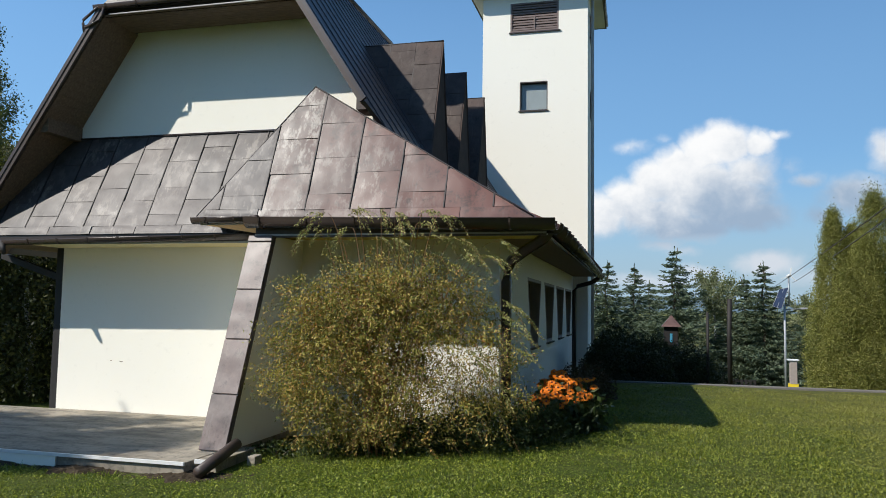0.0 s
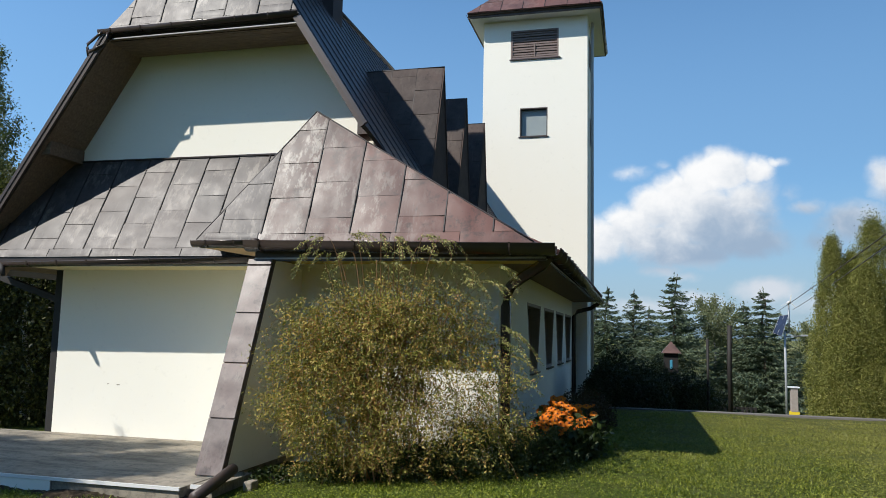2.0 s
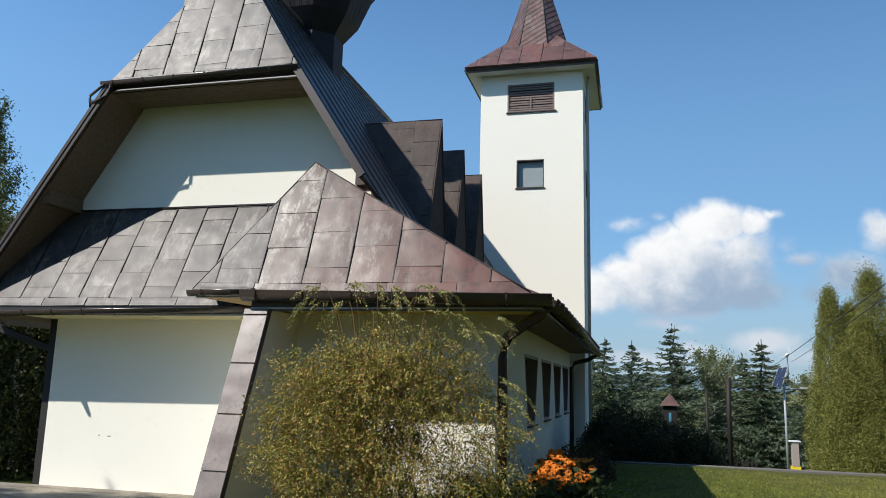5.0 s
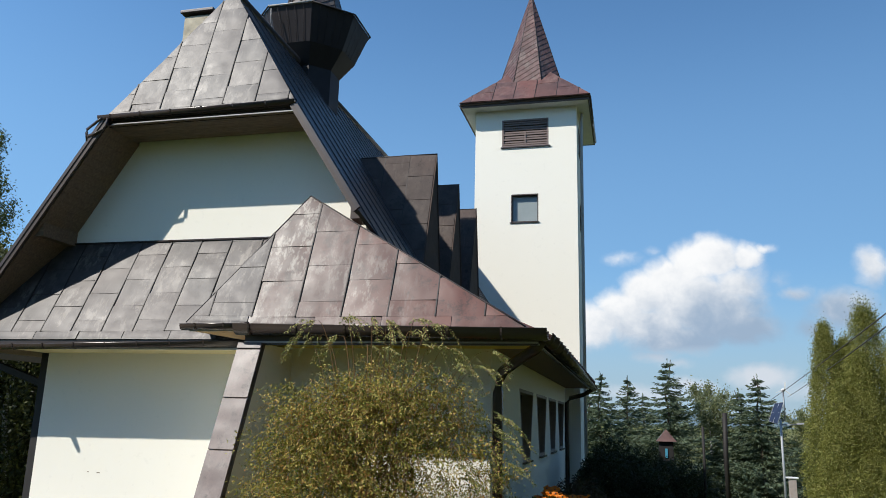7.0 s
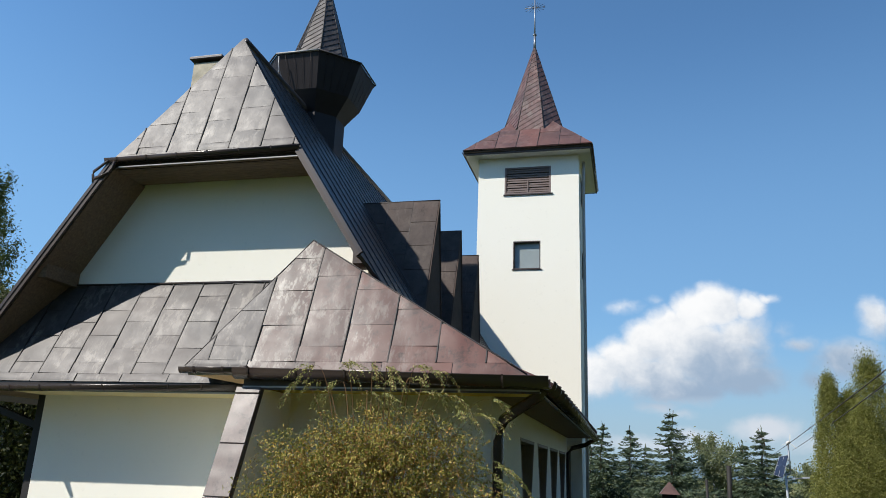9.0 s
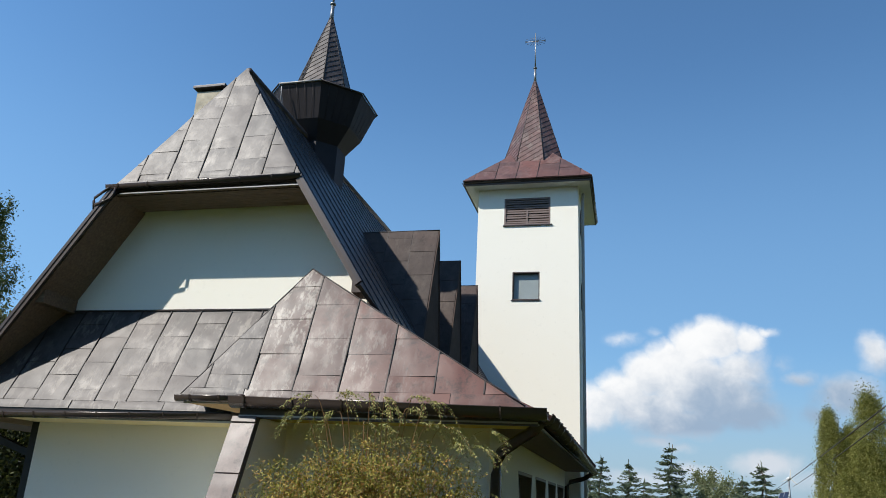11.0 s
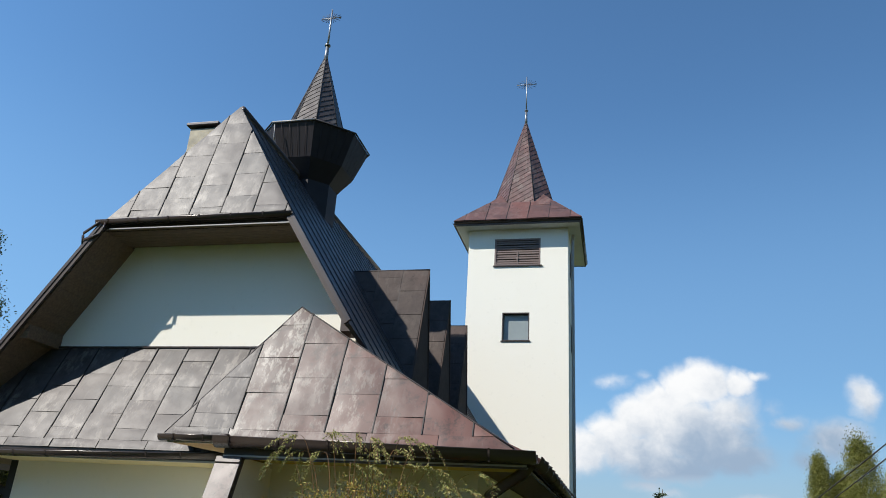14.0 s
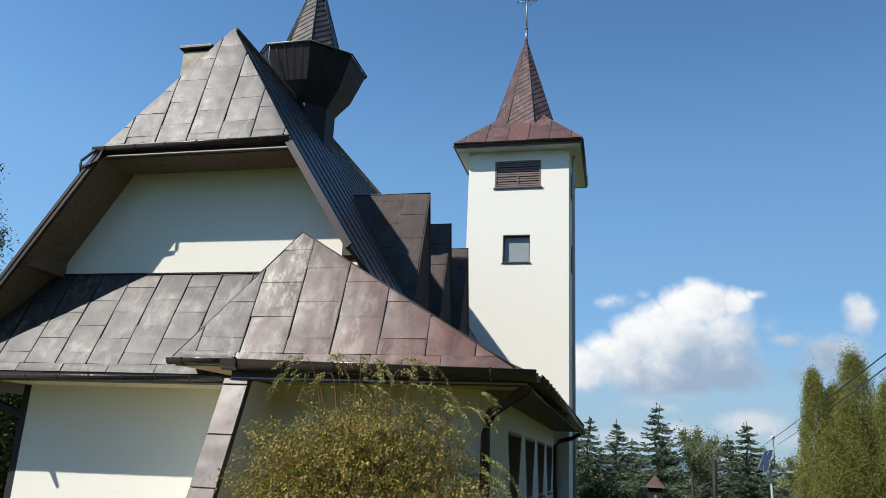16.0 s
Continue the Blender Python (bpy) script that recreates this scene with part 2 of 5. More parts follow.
# cross gable ends: brown raised to put lifted shade into the colour
M_PLEAT = material("lightened_end_sheet", plain((0.105, 0.078, 0.066), 0.9, 0.0, 0.35, 4.0, 0.15, 0.08))
M_PLEAT_SHEET = material("dull_brown_sheet", sheet_metal((0.060, 0.047, 0.042, 1), (0.098, 0.080, 0.071, 1), (0.105, 0.071, 0.060, 1), 0.0, 0.78, None, 0.1))
M_SPIRE = material("red_brown_sheet", sheet_metal((0.115, 0.060, 0.052, 1), (0.185, 0.098, 0.084, 1), (0.20, 0.082, 0.068, 1), 0.1, 0.5, None, 0.15))
M_SHINGLE = material("mauve_brown_shingles", sheet_metal((0.10, 0.060, 0.056, 1), (0.175, 0.108, 0.10, 1), (0.17, 0.08, 0.07, 1), 0.1, 0.5))
M_CLAD = material("cladding_sheet", sheet_metal((0.095, 0.072, 0.066, 1), (0.205, 0.160, 0.146, 1), (0.17, 0.110, 0.098, 1), 0.0, 0.42, None, 0.25))
M_GUTTER = material("gutter_brown", plain((0.058, 0.043, 0.038), 0.26, 0.1, 0.25, 5.0, 0.08))
M_SEAM = material("seam_brown", plain((0.034, 0.027, 0.025), 0.6, 0.1, 0.3, 8.0))
M_TIMBER = material("brown_timber", timber)
M_SLAT = material("brown_slats", plain((0.17, 0.125, 0.112), 0.6, 0.0, 0.2, 14.0))
M_PINE = material("raw_pine", plain((0.50, 0.33, 0.16), 0.7, 0.0, 0.25, 9.0))
M_SOFFIT = material("cream_soffit", plain((0.76, 0.66, 0.36), 0.85, 0.0, 0.08, 3.0))
M_SOFFIT_DEEP = material("ochre_soffit", plain((0.72, 0.55, 0.13), 0.85, 0.0, 0.08, 3.0))
M_TRIM = material("pale_trim", plain((0.40, 0.38, 0.36), 0.4, 0.1, 0.1, 8.0))
M_CONCRETE = material("concrete", concrete)
M_SOIL = material("soil", plain((0.055, 0.042, 0.028), 0.95, 0.0, 0.5, 12.0, 0.8, 0.1))
M_PATH = material("path_paving", plain((0.15, 0.14, 0.13), 0.9, 0.0, 0.3, 5.0))
M_FRAME = material("dark_brown_wood", plain((0.06, 0.043, 0.036), 0.5, 0.0, 0.3, 20.0))
M_REVEAL = material("brown_lining", plain((0.32, 0.27, 0.235), 0.7, 0.0, 0.2, 8.0))
M_BLIND = material("pale_blind", plain((0.30, 0.34, 0.335), 0.2, 0.0, 0.12, 3.0, 0.02))
M_GLASS = material("window_glass", glass)
M_DARK = material("dark_interior", plain((0.03, 0.03, 0.03), 0.9, 0.0, 0.2, 2.0))
M_STEEL = material("galvanised_steel", plain((0.27, 0.28, 0.29), 0.45, 0.8, 0.15, 12.0))
M_IRON = material("dark_iron", plain((0.05, 0.05, 0.055), 0.5, 0.4, 0.2, 12.0))
M_GREY = material("grey_paint", plain((0.33, 0.34, 0.35), 0.5, 0.0, 0.15, 8.0))
M_WHITE = material("white_enamel", plain((0.72, 0.72, 0.70), 0.45, 0.0, 0.08, 8.0))
M_YELLOW = material("yellow_paint", plain((0.75, 0.55, 0.03), 0.5, 0.0, 0.1, 8.0))
M_BLUE = material("blue_paint", plain((0.06, 0.28, 0.42), 0.5, 0.0, 0.15, 8.0))
M_PANEL = material("solar_cells", plain((0.03, 0.042, 0.075), 0.2, 0.1, 0.3, 5.0, 0.02))
M_BRICK = material("chimney_render", plain((0.46, 0.41, 0.31), 0.9, 0.0, 0.55, 7.0, 0.6))
M_BLACK = material("blackened_wood", plain((0.014, 0.012, 0.011), 0.7, 0.0, 0.3, 9.0))
M_LAWN = material("lawn", lawn_soil)
M_BLADE = material("grass_blades", turf)
M_BUSH = material("yellowing_leaves", foliage([(0.16, (0.035, 0.065, 0.012)), (0.38, (0.21, 0.20, 0.035)), (0.56, (0.40, 0.37, 0.075)), (0.72, (0.62, 0.46, 0.13)), (0.86, (0.40, 0.16, 0.04))], 0.36))
M_YOUNG = material("young_leaves", foliage([(0.15, (0.09, 0.12, 0.03)), (0.5, (0.30, 0.30, 0.085)), (0.85, (0.56, 0.50, 0.20))], 0.4))
M_TWIG = material("orange_brown_twigs", plain((0.27, 0.14, 0.06), 0.6, 0.0, 0.35, 6.0))
M_SHRUB = material("dark_leaves", foliage([(0.0, (0.02, 0.035, 0.012)), (0.6, (0.045, 0.07, 0.02)), (1.0, (0.09, 0.10, 0.035))], 0.25))
# darker copy of the shrub leaves, with deep shade put into the colour
M_SHADED_LEAF = material("shade_darkened_leaves", foliage([(0.0, (0.008, 0.014, 0.006)), (0.6, (0.018, 0.028, 0.010)), (1.0, (0.035, 0.045, 0.016))], 0.15))
M_RED_SHRUB = material("red_leaves", foliage([(0.0, (0.03, 0.018, 0.014)), (1.0, (0.075, 0.035, 0.025))], 0.25))
M_SPRUCE = material("spruce_needles", foliage([(0.0, (0.04, 0.062, 0.038)), (0.6, (0.09, 0.12, 0.07)), (1.0, (0.16, 0.19, 0.11))], 0.15))
M_HEDGE = material("thuja_leaves", foliage([(0.1, (0.085, 0.105, 0.022)), (0.5, (0.225, 0.235, 0.05)), (0.9, (0.40, 0.38, 0.13))], 0.35))
M_BIRCH = material("birch_leaves", foliage([(0.0, (0.09, 0.11, 0.05)), (0.6, (0.20, 0.22, 0.11)), (1.0, (0.34, 0.34, 0.19))], 0.35))
M_WOOD_LEAF = material("forest_leaves", foliage([(0.1, (0.016, 0.021, 0.006)), (0.55, (0.045, 0.052, 0.014)), (0.9, (0.17, 0.165, 0.045))], 0.25))
M_PETAL = material("orange_petals", foliage([(0.0, (0.55, 0.11, 0.006)), (0.6, (0.80, 0.22, 0.010)), (1.0, (0.90, 0.36, 0.02))], 0.25))
M_BARK = material("bark", bark)
M_BIRCH_BARK = material("birch_bark", birch_bark)
M_HILL = material("far_hills", plain((0.10, 0.15, 0.17), 0.95, 0.0, 0.2, 0.01, 0.0))


# ---- mesh helpers ----
def thing(name, place=(0, 0, 0), label="", category="", group="", kind=""):
    ob = new(name)
    ob.location = place
    return tagged(ob, label, category, group, kind)


def link(name, mesh, mat, parent=None, label="", smooth=False):
    mesh.materials.append(mat)
    if smooth:
        mesh.polygons.foreach_set("use_smooth", [True] * len(mesh.polygons))
    ob = new(name, mesh)
    if parent is not None:
        ob.parent = parent
        if parent.parent is None:
            ob.matrix_parent_inverse = Matrix.Translation(-parent.location)
    if label:
        ob["label"] = label
    return ob


def part(name, bm, mat, parent=None, label="", smooth=False):
    mesh = bpy.data.meshes.new(name)
    bmesh.ops.recalc_face_normals(bm, faces=bm.faces)
    bm.to_mesh(mesh)
    bm.free()
    return link(name, mesh, mat, parent, label, smooth)


def solid(bm, pts, faces):
    vs = [bm.verts.new(p) for p in pts]
    for f in faces:
        bm.faces.new([vs[i] for i in f])
    return vs


def box(bm, x0, x1, y0, y1, z0, z1, bevel=0.0):
    vs = solid(bm, [(x, y, z) for x in (x0, x1) for y in (y0, y1) for z in (z0, z1)],
               [(0, 1, 3, 2), (4, 6, 7, 5), (0, 4, 5, 1), (2, 3, 7, 6), (0, 2, 6, 4), (1, 5, 7, 3)])
    if bevel:
        bmesh.ops.bevel(bm, geom=list({e for v in vs for e in v.link_edges}), offset=bevel, segments=2, affect="EDGES", profile=0.6)


def boxes(name, rows, mat, parent=None, label="", bevel=0.0):
    bm = bmesh.new()
    for r in rows:
        box(bm, *r, bevel=bevel)
    return part(name, bm, mat, parent, label)


def prism(bm, pts, push):
    """A flat polygon of 3D points, pushed along a vector into a solid."""
    k, push = len(pts), Vector(push)
    vs = [bm.verts.new(p) for p in pts] + [bm.verts.new(Vector(p) + push) for p in pts]
    bm.faces.new(vs[:k])
    bm.faces.new(vs[k:][::-1])
    for i in range(k):
        bm.faces.new((vs[i], vs[(i + 1) % k], vs[k + (i + 1) % k], vs[k + i]))


def slab(name, pts, push, mat, parent=None, label=""):
    bm = bmesh.new()
    prism(bm, pts, push)
    return part(name, bm, mat, parent, label)


def tube(name, pts, r, mat, parent=None, label="", n=10, r2=None):
    pts = [Vector(p) for p in pts]
    bm, rings = bmesh.new(), []
    for i, p in enumerate(pts):
        t = (pts[min(i + 1, len(pts) - 1)] - pts[max(i - 1, 0)]).normalized()
        a = t.cross(Vector((0, 0, 1)) if abs(t.z) < 0.95 else Vector((1, 0, 0))).normalized()
        b = t.cross(a)
        rad = r if r2 is None else r + (r2 - r) * i / (len(pts) - 1)
        rings.append([bm.verts.new(p + rad * (math.cos(k * math.tau / n) * a + math.sin(k * math.tau / n) * b)) for k in range(n)])
    for u, v in zip(rings, rings[1:]):
        for k in range(n):
            bm.faces.new((u[k], u[(k + 1) % n], v[(k + 1) % n], v[k]))
    bm.faces.new(rings[0]), bm.faces.new(rings[-1][::-1])
    return part(name, bm, mat, parent, label, True)


def sweep(name, profile, p0, p1, side, mat, parent=None, label="", smooth=False):
    """A profile of (outward, up) points drawn from p0 to p1; side is the outward way."""
    side = Vector(side)
    bm = bmesh.new()
    prism(bm, [Vector(p0) + side * a + Vector((0, 0, b)) for a, b in profile], Vector(p1) - Vector(p0))
    return part(name, bm, mat, parent, label, smooth)


def quads(name, corners, mat, parent=None, label=""):
    """Many loose quads at once; corners is an array (n, 4, 3)."""
    n = len(corners)
    mesh = bpy.data.meshes.new(name)
    mesh.vertices.add(4 * n)
    mesh.vertices.foreach_set("co", np.asarray(corners, dtype=np.float32).ravel())
    mesh.loops.add(4 * n)
    mesh.loops.foreach_set("vertex_index", np.arange(4 * n, dtype=np.int32))
    mesh.polygons.add(n)
    mesh.polygons.foreach_set("loop_start", np.arange(0, 4 * n, 4, dtype=np.int32))
    mesh.polygons.foreach_set("loop_total", np.full(n, 4, dtype=np.int32))
    mesh.update(calc_edges=True)
    return link(name, mesh, mat, parent, label)


def unit(v):
    return v / np.maximum(np.linalg.norm(v, axis=-1, keepdims=True), 1e-9)


def leaf_quads(rng, centers, length, width, along=None, spread=1.0, face=None):
    """Pointed leaves at the given places, turned at random, or roughly along given ways."""
    n = len(centers)
    d = unit(rng.normal(size=(n, 3)))
    if along is not None:
        d = unit(along + spread * d)
    s = unit(np.cross(d, rng.normal(size=(n, 3)) + (0 if face is None else np.array(face) * 1.3)))
    ln = (length * rng.uniform(0.6, 1.3, n))[:, None]
    wd = (width * rng.uniform(0.6, 1.3, n))[:, None]
    return np.stack([centers - d * ln / 2, centers + s * wd / 2, centers + d * ln / 2, centers - s * wd / 2], 1)


def clip(poly, axis, limit, keep_less):
    out = []
    for i, p in enumerate(poly):
        q = poly[(i + 1) % len(poly)]
        ip = (p[axis] <= limit) if keep_less else (p[axis] >= limit)
        iq = (q[axis] <= limit) if keep_less else (q[axis] >= limit)
        if ip:
            out.append(p)
        if ip != iq:
            t = (limit - p[axis]) / (q[axis] - p[axis])
            out.append((p[0] + t * (q[0] - p[0]), p[1] + t * (q[1] - p[1])))
    return out


def sheet_roof(parent, origin, U, V, poly, colw, first, rowh, apron, mat, seed, rib=0.022, joints=(0.5, 0.25)):
    """Sheets, ribs and an apron strip over a flat roof face; poly in metres along U and V."""
    rng = random.Random(seed)
    origin, U, V = Vector(origin), Vector(U).normalized(), Vector(V).normalized()
    N = U.cross(V)
    basis = Matrix((U, V, N)).transposed().to_4x4()
    lo_u, hi_u = min(p[0] for p in poly), max(p[0] for p in poly)
    hi_v = max(p[1] for p in poly)
    shared = {}

    def sheet(cell, name="roof_sheet"):
        area = abs(sum(a[0] * b[1] - a[1] * b[0] for a, b in zip(cell, cell[1:] + cell[:1]))) / 2
        if len(cell) < 3 or area < 0.003:
            return
        cu, cv = sum(p[0] for p in cell) / len(cell), sum(p[1] for p in cell) / len(cell)
        key = tuple((round(p[0] - cu, 3), round(p[1] - cv, 3)) for p in cell)
        if key not in shared:
            bm = bmesh.new()
            top = []
            for p in cell:
                d = Vector((p[0] - cu, p[1] - cv, 0))
                top.append(d * max(0.0, 1 - 0.005 / max(d.length, 0.01)))
            low = [bm.verts.new(p) for p in top]
            rim = [bm.verts.new(p + Vector((0, 0, 0.006))) for p in top]
            m = len(top)
            for i in range(m):
                bm.faces.new((low[i], low[(i + 1) % m], rim[(i + 1) % m], rim[i]))
            edge2 = [bm.verts.new(p + Vector((0, 0, 0.006))) for p in top]
            ring2 = [bm.verts.new(p * 0.72 + Vector((0, 0, 0.006 + 0.004 * min(1.0, p.length / 0.25)))) for p in top]
            mid = bm.verts.new((0, 0, 0.013 if area > 0.1 else 0.009))
            for i in range(m):
                j = (i + 1) % m
                f = bm.faces.new((edge2[i], edge2[j], ring2[j], ring2[i]))
                g = bm.faces.new((ring2[i], ring2[j], mid))
                f.smooth = g.smooth = True
            mesh = bpy.data.meshes.new(name)
            bm.normal_update()
            flip = sum(f.normal.z for f in bm.faces if f.smooth) < 0
            if flip:
                bmesh.ops.reverse_faces(bm, faces=bm.faces[:])
            bm.to_mesh(mesh)
            bm.free()
            mesh.materials.append(mat)
            shared[key] = mesh
        ob = new(name, shared[key])
        ob.parent = parent
        tilt = Euler((radians(rng.uniform(-1.2, 1.2)), radians(rng.uniform(-1.2, 1.2)), 0)).to_matrix().to_4x4()
        ob.matrix_basis = Matrix.Translation(origin + U * cu + V * cv + N * 0.004) @ basis @ tilt

    k0 = math.floor((lo_u - first) / colw)
    k = k0
    while first + k * colw < hi_u:
        a, b = max(lo_u, first + k * colw), min(hi_u, first + (k + 1) * colw)
        col = clip(clip(poly, 0, a, False), 0, b, True)
        if len(col) >= 3:
            v = apron
            edge = joints[k % 2]
            while v < hi_v:
                cell = clip(clip(col, 1, v, False), 1, min(edge, hi_v), True)
                sheet(cell)
                v, edge = edge, edge + rowh
            u = b
            if u < hi_u - 0.02:
                cut = clip(clip(poly, 0, u - 0.001, False), 0, u + 0.001, True)
                vs = [p[1] for p in cut]
                if vs and max(vs) - max(min(vs), apron) > 0.08:
                    bm = bmesh.new()
                    v0, v1 = max(min(vs), apron), max(vs)
                    prism(bm, [origin + U * (u - 0.007) + V * v0, origin + U * (u + 0.007) + V * v0, origin + U * (u + 0.007) + V * v1, origin + U * (u - 0.007) + V * v1], N * rib)
                    part("seam", bm, M_SEAM, parent)
        k += 1
    if apron > 0:
        u = lo_u
        while u < hi_u:
            w = colw * 1.45
            sheet(clip(clip(clip(poly, 0, u, False), 0, min(u + w, hi_u), True), 1, apron, True), "apron_sheet")
            u += w


def gutter(p0, p1, side, parent, r=0.062, step=0.56, lead=0.2):
    """A half-round gutter with its bands."""
    p0, p1, side = Vector(p0), Vector(p1), Vector(side).normalized()
    ring = [(math.cos(a) * r, math.sin(a) * r) for a in [math.pi + i * math.pi / 10 for i in range(11)]]
    inner = [(a * 0.88, b * 0.88) for a, b in ring[::-1]]
    lip = [(r * 1.08, 0.012), (r * 0.86, 0.014)]
    g = sweep("gutter", ring + lip + inner, p0, p1, side, M_GUTTER, parent, "dark brown half-round gutter", True)
    way = (p1 - p0).normalized()
    s, total = lead, (p1 - p0).length
    band = [(a * 1.07, b * 1.07) for a, b in ring] + [(r * 1.15, 0.016), (r * 0.8, 0.018)] + [(a * 1.0, b * 1.0) for a, b in ring[::-1]]
    while s < total:
        q = p0 + way * s
        sweep("gutter_band", band, q, q + way * 0.022, side, M_GUTTER, g)
        s += step
    return g


def wall_sheet(name, rect, holes, at, mat, parent, label=""):
    """An upright wall with oblong openings; at(u, v, d) gives the place, d being the depth into the wall."""
    us = sorted({rect[0], rect[1], *[h[0] for h in holes], *[h[1] for h in holes]})
    vs = sorted({rect[2], rect[3], *[h[2] for h in holes], *[h[3] for h in holes]})
    thick = 0.3
    bm = bmesh.new()

    def void(u, v):
        return not (rect[0] < u < rect[1] and rect[2] < v < rect[3]) or any(h[0] < u < h[1] and h[2] < v < h[3] for h in holes)

    for i in range(len(us) - 1):
        for j in range(len(vs) - 1):
            a, b, c, d = us[i], us[i + 1], vs[j], vs[j + 1]
            mu, mv = (a + b) / 2, (c + d) / 2
            if void(mu, mv):
                continue
            for dep in (0.0, thick):
                bm.faces.new([bm.verts.new(at(*q, dep)) for q in ((a, c), (b, c), (b, d), (a, d))])
            for (e0, e1, tu, tv) in (((a, c), (a, d), -1, 0), ((b, c), (b, d), 1, 0), ((a, c), (b, c), 0, -1), ((a, d), (b, d), 0, 1)):
                if void(mu + tu * ((b - a) / 2 + 0.001), mv + tv * ((d - c) / 2 + 0.001)):
                    bm.faces.new([bm.verts.new(at(*e0, 0.0)), bm.verts.new(at(*e1, 0.0)), bm.verts.new(at(*e1, thick)), bm.verts.new(at(*e0, thick))])
    bmesh.ops.remove_doubles(bm, verts=bm.verts, dist=0.0005)
    return part(name, bm, mat, parent, label)


# ---- ground ----
def step(a, b, x):
    t = np.clip((x - a) / (b - a), 0, 1)
    return t * t * (3 - 2 * t)


def ground_z(x, y):
    x, y = np.asarray(x, float), np.asarray(y, float)
    z = -0.26 * step(-0.8, -4.8, x) - 0.35 * step(-6.0, -12.0, x)
    z = z - 2.1 * step(16.5, 48.0, y) - 0.5 * step(16.4, 19.0, y)
    z = z + 0.06 * np.exp(-((x - 1.2) ** 2 + (y - 10.2) ** 2) / 7.0)
    return z + 0.02 * np.sin(x * 1.3 + 0.4) * np.sin(y * 0.9) * step(1.0, 4.0, np.hypot(x, y))


def build_ground():
    xs = np.concatenate([[-4000, -900, -300, -120, -60], np.arange(-40, 41, 1.0), [60, 120, 300, 900, 4000]])
    ys = np.concatenate([[-4000, -600, -100, -30], np.arange(-12, 61, 1.0), [80, 120, 300, 900, 4000]])
    X, Y = np.meshgrid(xs, ys, indexing="ij")
    Z = ground_z(X, Y)
    verts = np.stack([X, Y, Z], -1).reshape(-1, 3).tolist()
    ny = len(ys)
    faces = [(i * ny + j, (i + 1) * ny + j, (i + 1) * ny + j + 1, i * ny + j + 1) for i in range(len(xs) - 1) for j in range(ny - 1)]
    mesh = bpy.data.meshes.new("ground")
    mesh.from_pydata(verts, [], faces)
    ob = link("ground", mesh, M_LAWN, smooth=True)
    tagged(ob, "mown green lawn with yellowish patches", "lawn", kind="structure")


build_ground()


def build_grass():
    rng = np.random.default_rng(5)
    n = 230000
    dist = rng.uniform(5.3, 16.0, n) ** 1.0
    ang = np.radians(rng.uniform(-48, 22, n))
    x, y = dist * np.sin(ang), dist * np.cos(ang)
    keep = ~((x < -4.1) & (y > 6.68 + 0.06 * np.sin(x * 9.0) + 0.05 * np.sin(x * 23.0))) & ~((x < -1.5) & (y > 8.6)) & (y < 15.6)
    x, y = x[keep], y[keep]
    m = len(x)
    tx, ty = rng.uniform(-10.5, -4.25, 1800), 6.72 - np.abs(rng.normal(0, 0.12, 1800))
    x, y = np.concatenate([x, tx]), np.concatenate([y, ty])
    tall = np.concatenate([np.ones(m), 1.3 + 1.1 * np.sin(tx * 3.1) * np.sin(tx * 7.3 + 1)])[:, None]
    m = len(x)
    base = np.stack([x, y, ground_z(x, y) - 0.005], 1)
    h = tall * (rng.uniform(0.014, 0.036, m) * (1 + 0.5 * np.sin(x * 5.1 + np.sin(y * 3.3) * 2) * np.sin(y * 4.3 + x)))[:, None]
    turn = rng.uniform(0, math.tau, m)
    side = np.stack([np.cos(turn), np.sin(turn), 0 * turn], 1) * 0.0055
    lean = rng.normal(size=(m, 3)) * 0.8
    lean[:, 2] = 1.0
    tip = base + unit(lean) * h
    mid = base + (tip - base) * 0.55
    blades = np.stack([base - side, base + side, tip + side * 0.2, mid - side], 1)
    # small round leaves of clover between the blades
    n = 120000
    dist, ang = rng.uniform(5.0, 13.5, n), np.radians(rng.uniform(-46, 22, n))
    x, y = dist * np.sin(ang), dist * np.cos(ang)
    patch = np.sin(x * 2.3 + np.sin(y * 1.7) * 1.5) * np.sin(y * 2.9 + x * 0.8) + 0.5 * np.sin(x * 6.1) * np.sin(y * 5.3)
    keep = ~((x < -4.1) & (y > 6.68 + 0.06 * np.sin(x * 9.0) + 0.05 * np.sin(x * 23.0))) & ~((x < -1.5) & (y > 8.6)) & (patch + rng.normal(0, 0.5, n) > -0.35)
    x, y = x[keep], y[keep]
    m = len(x)
    c = np.stack([x, y, ground_z(x, y) + rng.uniform(0.010, 0.034, m)], 1)
    turn, size = rng.uniform(0, math.tau, m), rng.uniform(0.006, 0.0115, m)[:, None]
    a = np.stack([np.cos(turn), np.sin(turn), rng.normal(0, 0.4, m)], 1) * size
    b = np.stack([-np.sin(turn), np.cos(turn), rng.normal(0, 0.4, m)], 1) * size * 0.8
    clover = np.stack([c - a, c + b, c + a, c - b], 1)
    ob = quads("grass", np.concatenate([blades, clover]), M_BLADE)
    tagged(ob, "short mown green grass blades on the lawn", "grass", kind="stuff")


build_grass()


# ---- church ----
CHURCH = thing("church", (-5.9, 12.0, -0.12), "white plastered church with steep brown sheet-metal roofs", "church")
YW, YG = 9.71, 9.69           # lower front wall, upper gable wall
YF = 9.30                     # front wall of the side wing
RX, RZ, PITCH = -5.9, 8.0, 1.53
YV = 8.9                      # the front edge of the nave roof
NAVE_END = 24.5


def roof_z(x):
    return RZ - abs(x - RX) * PITCH


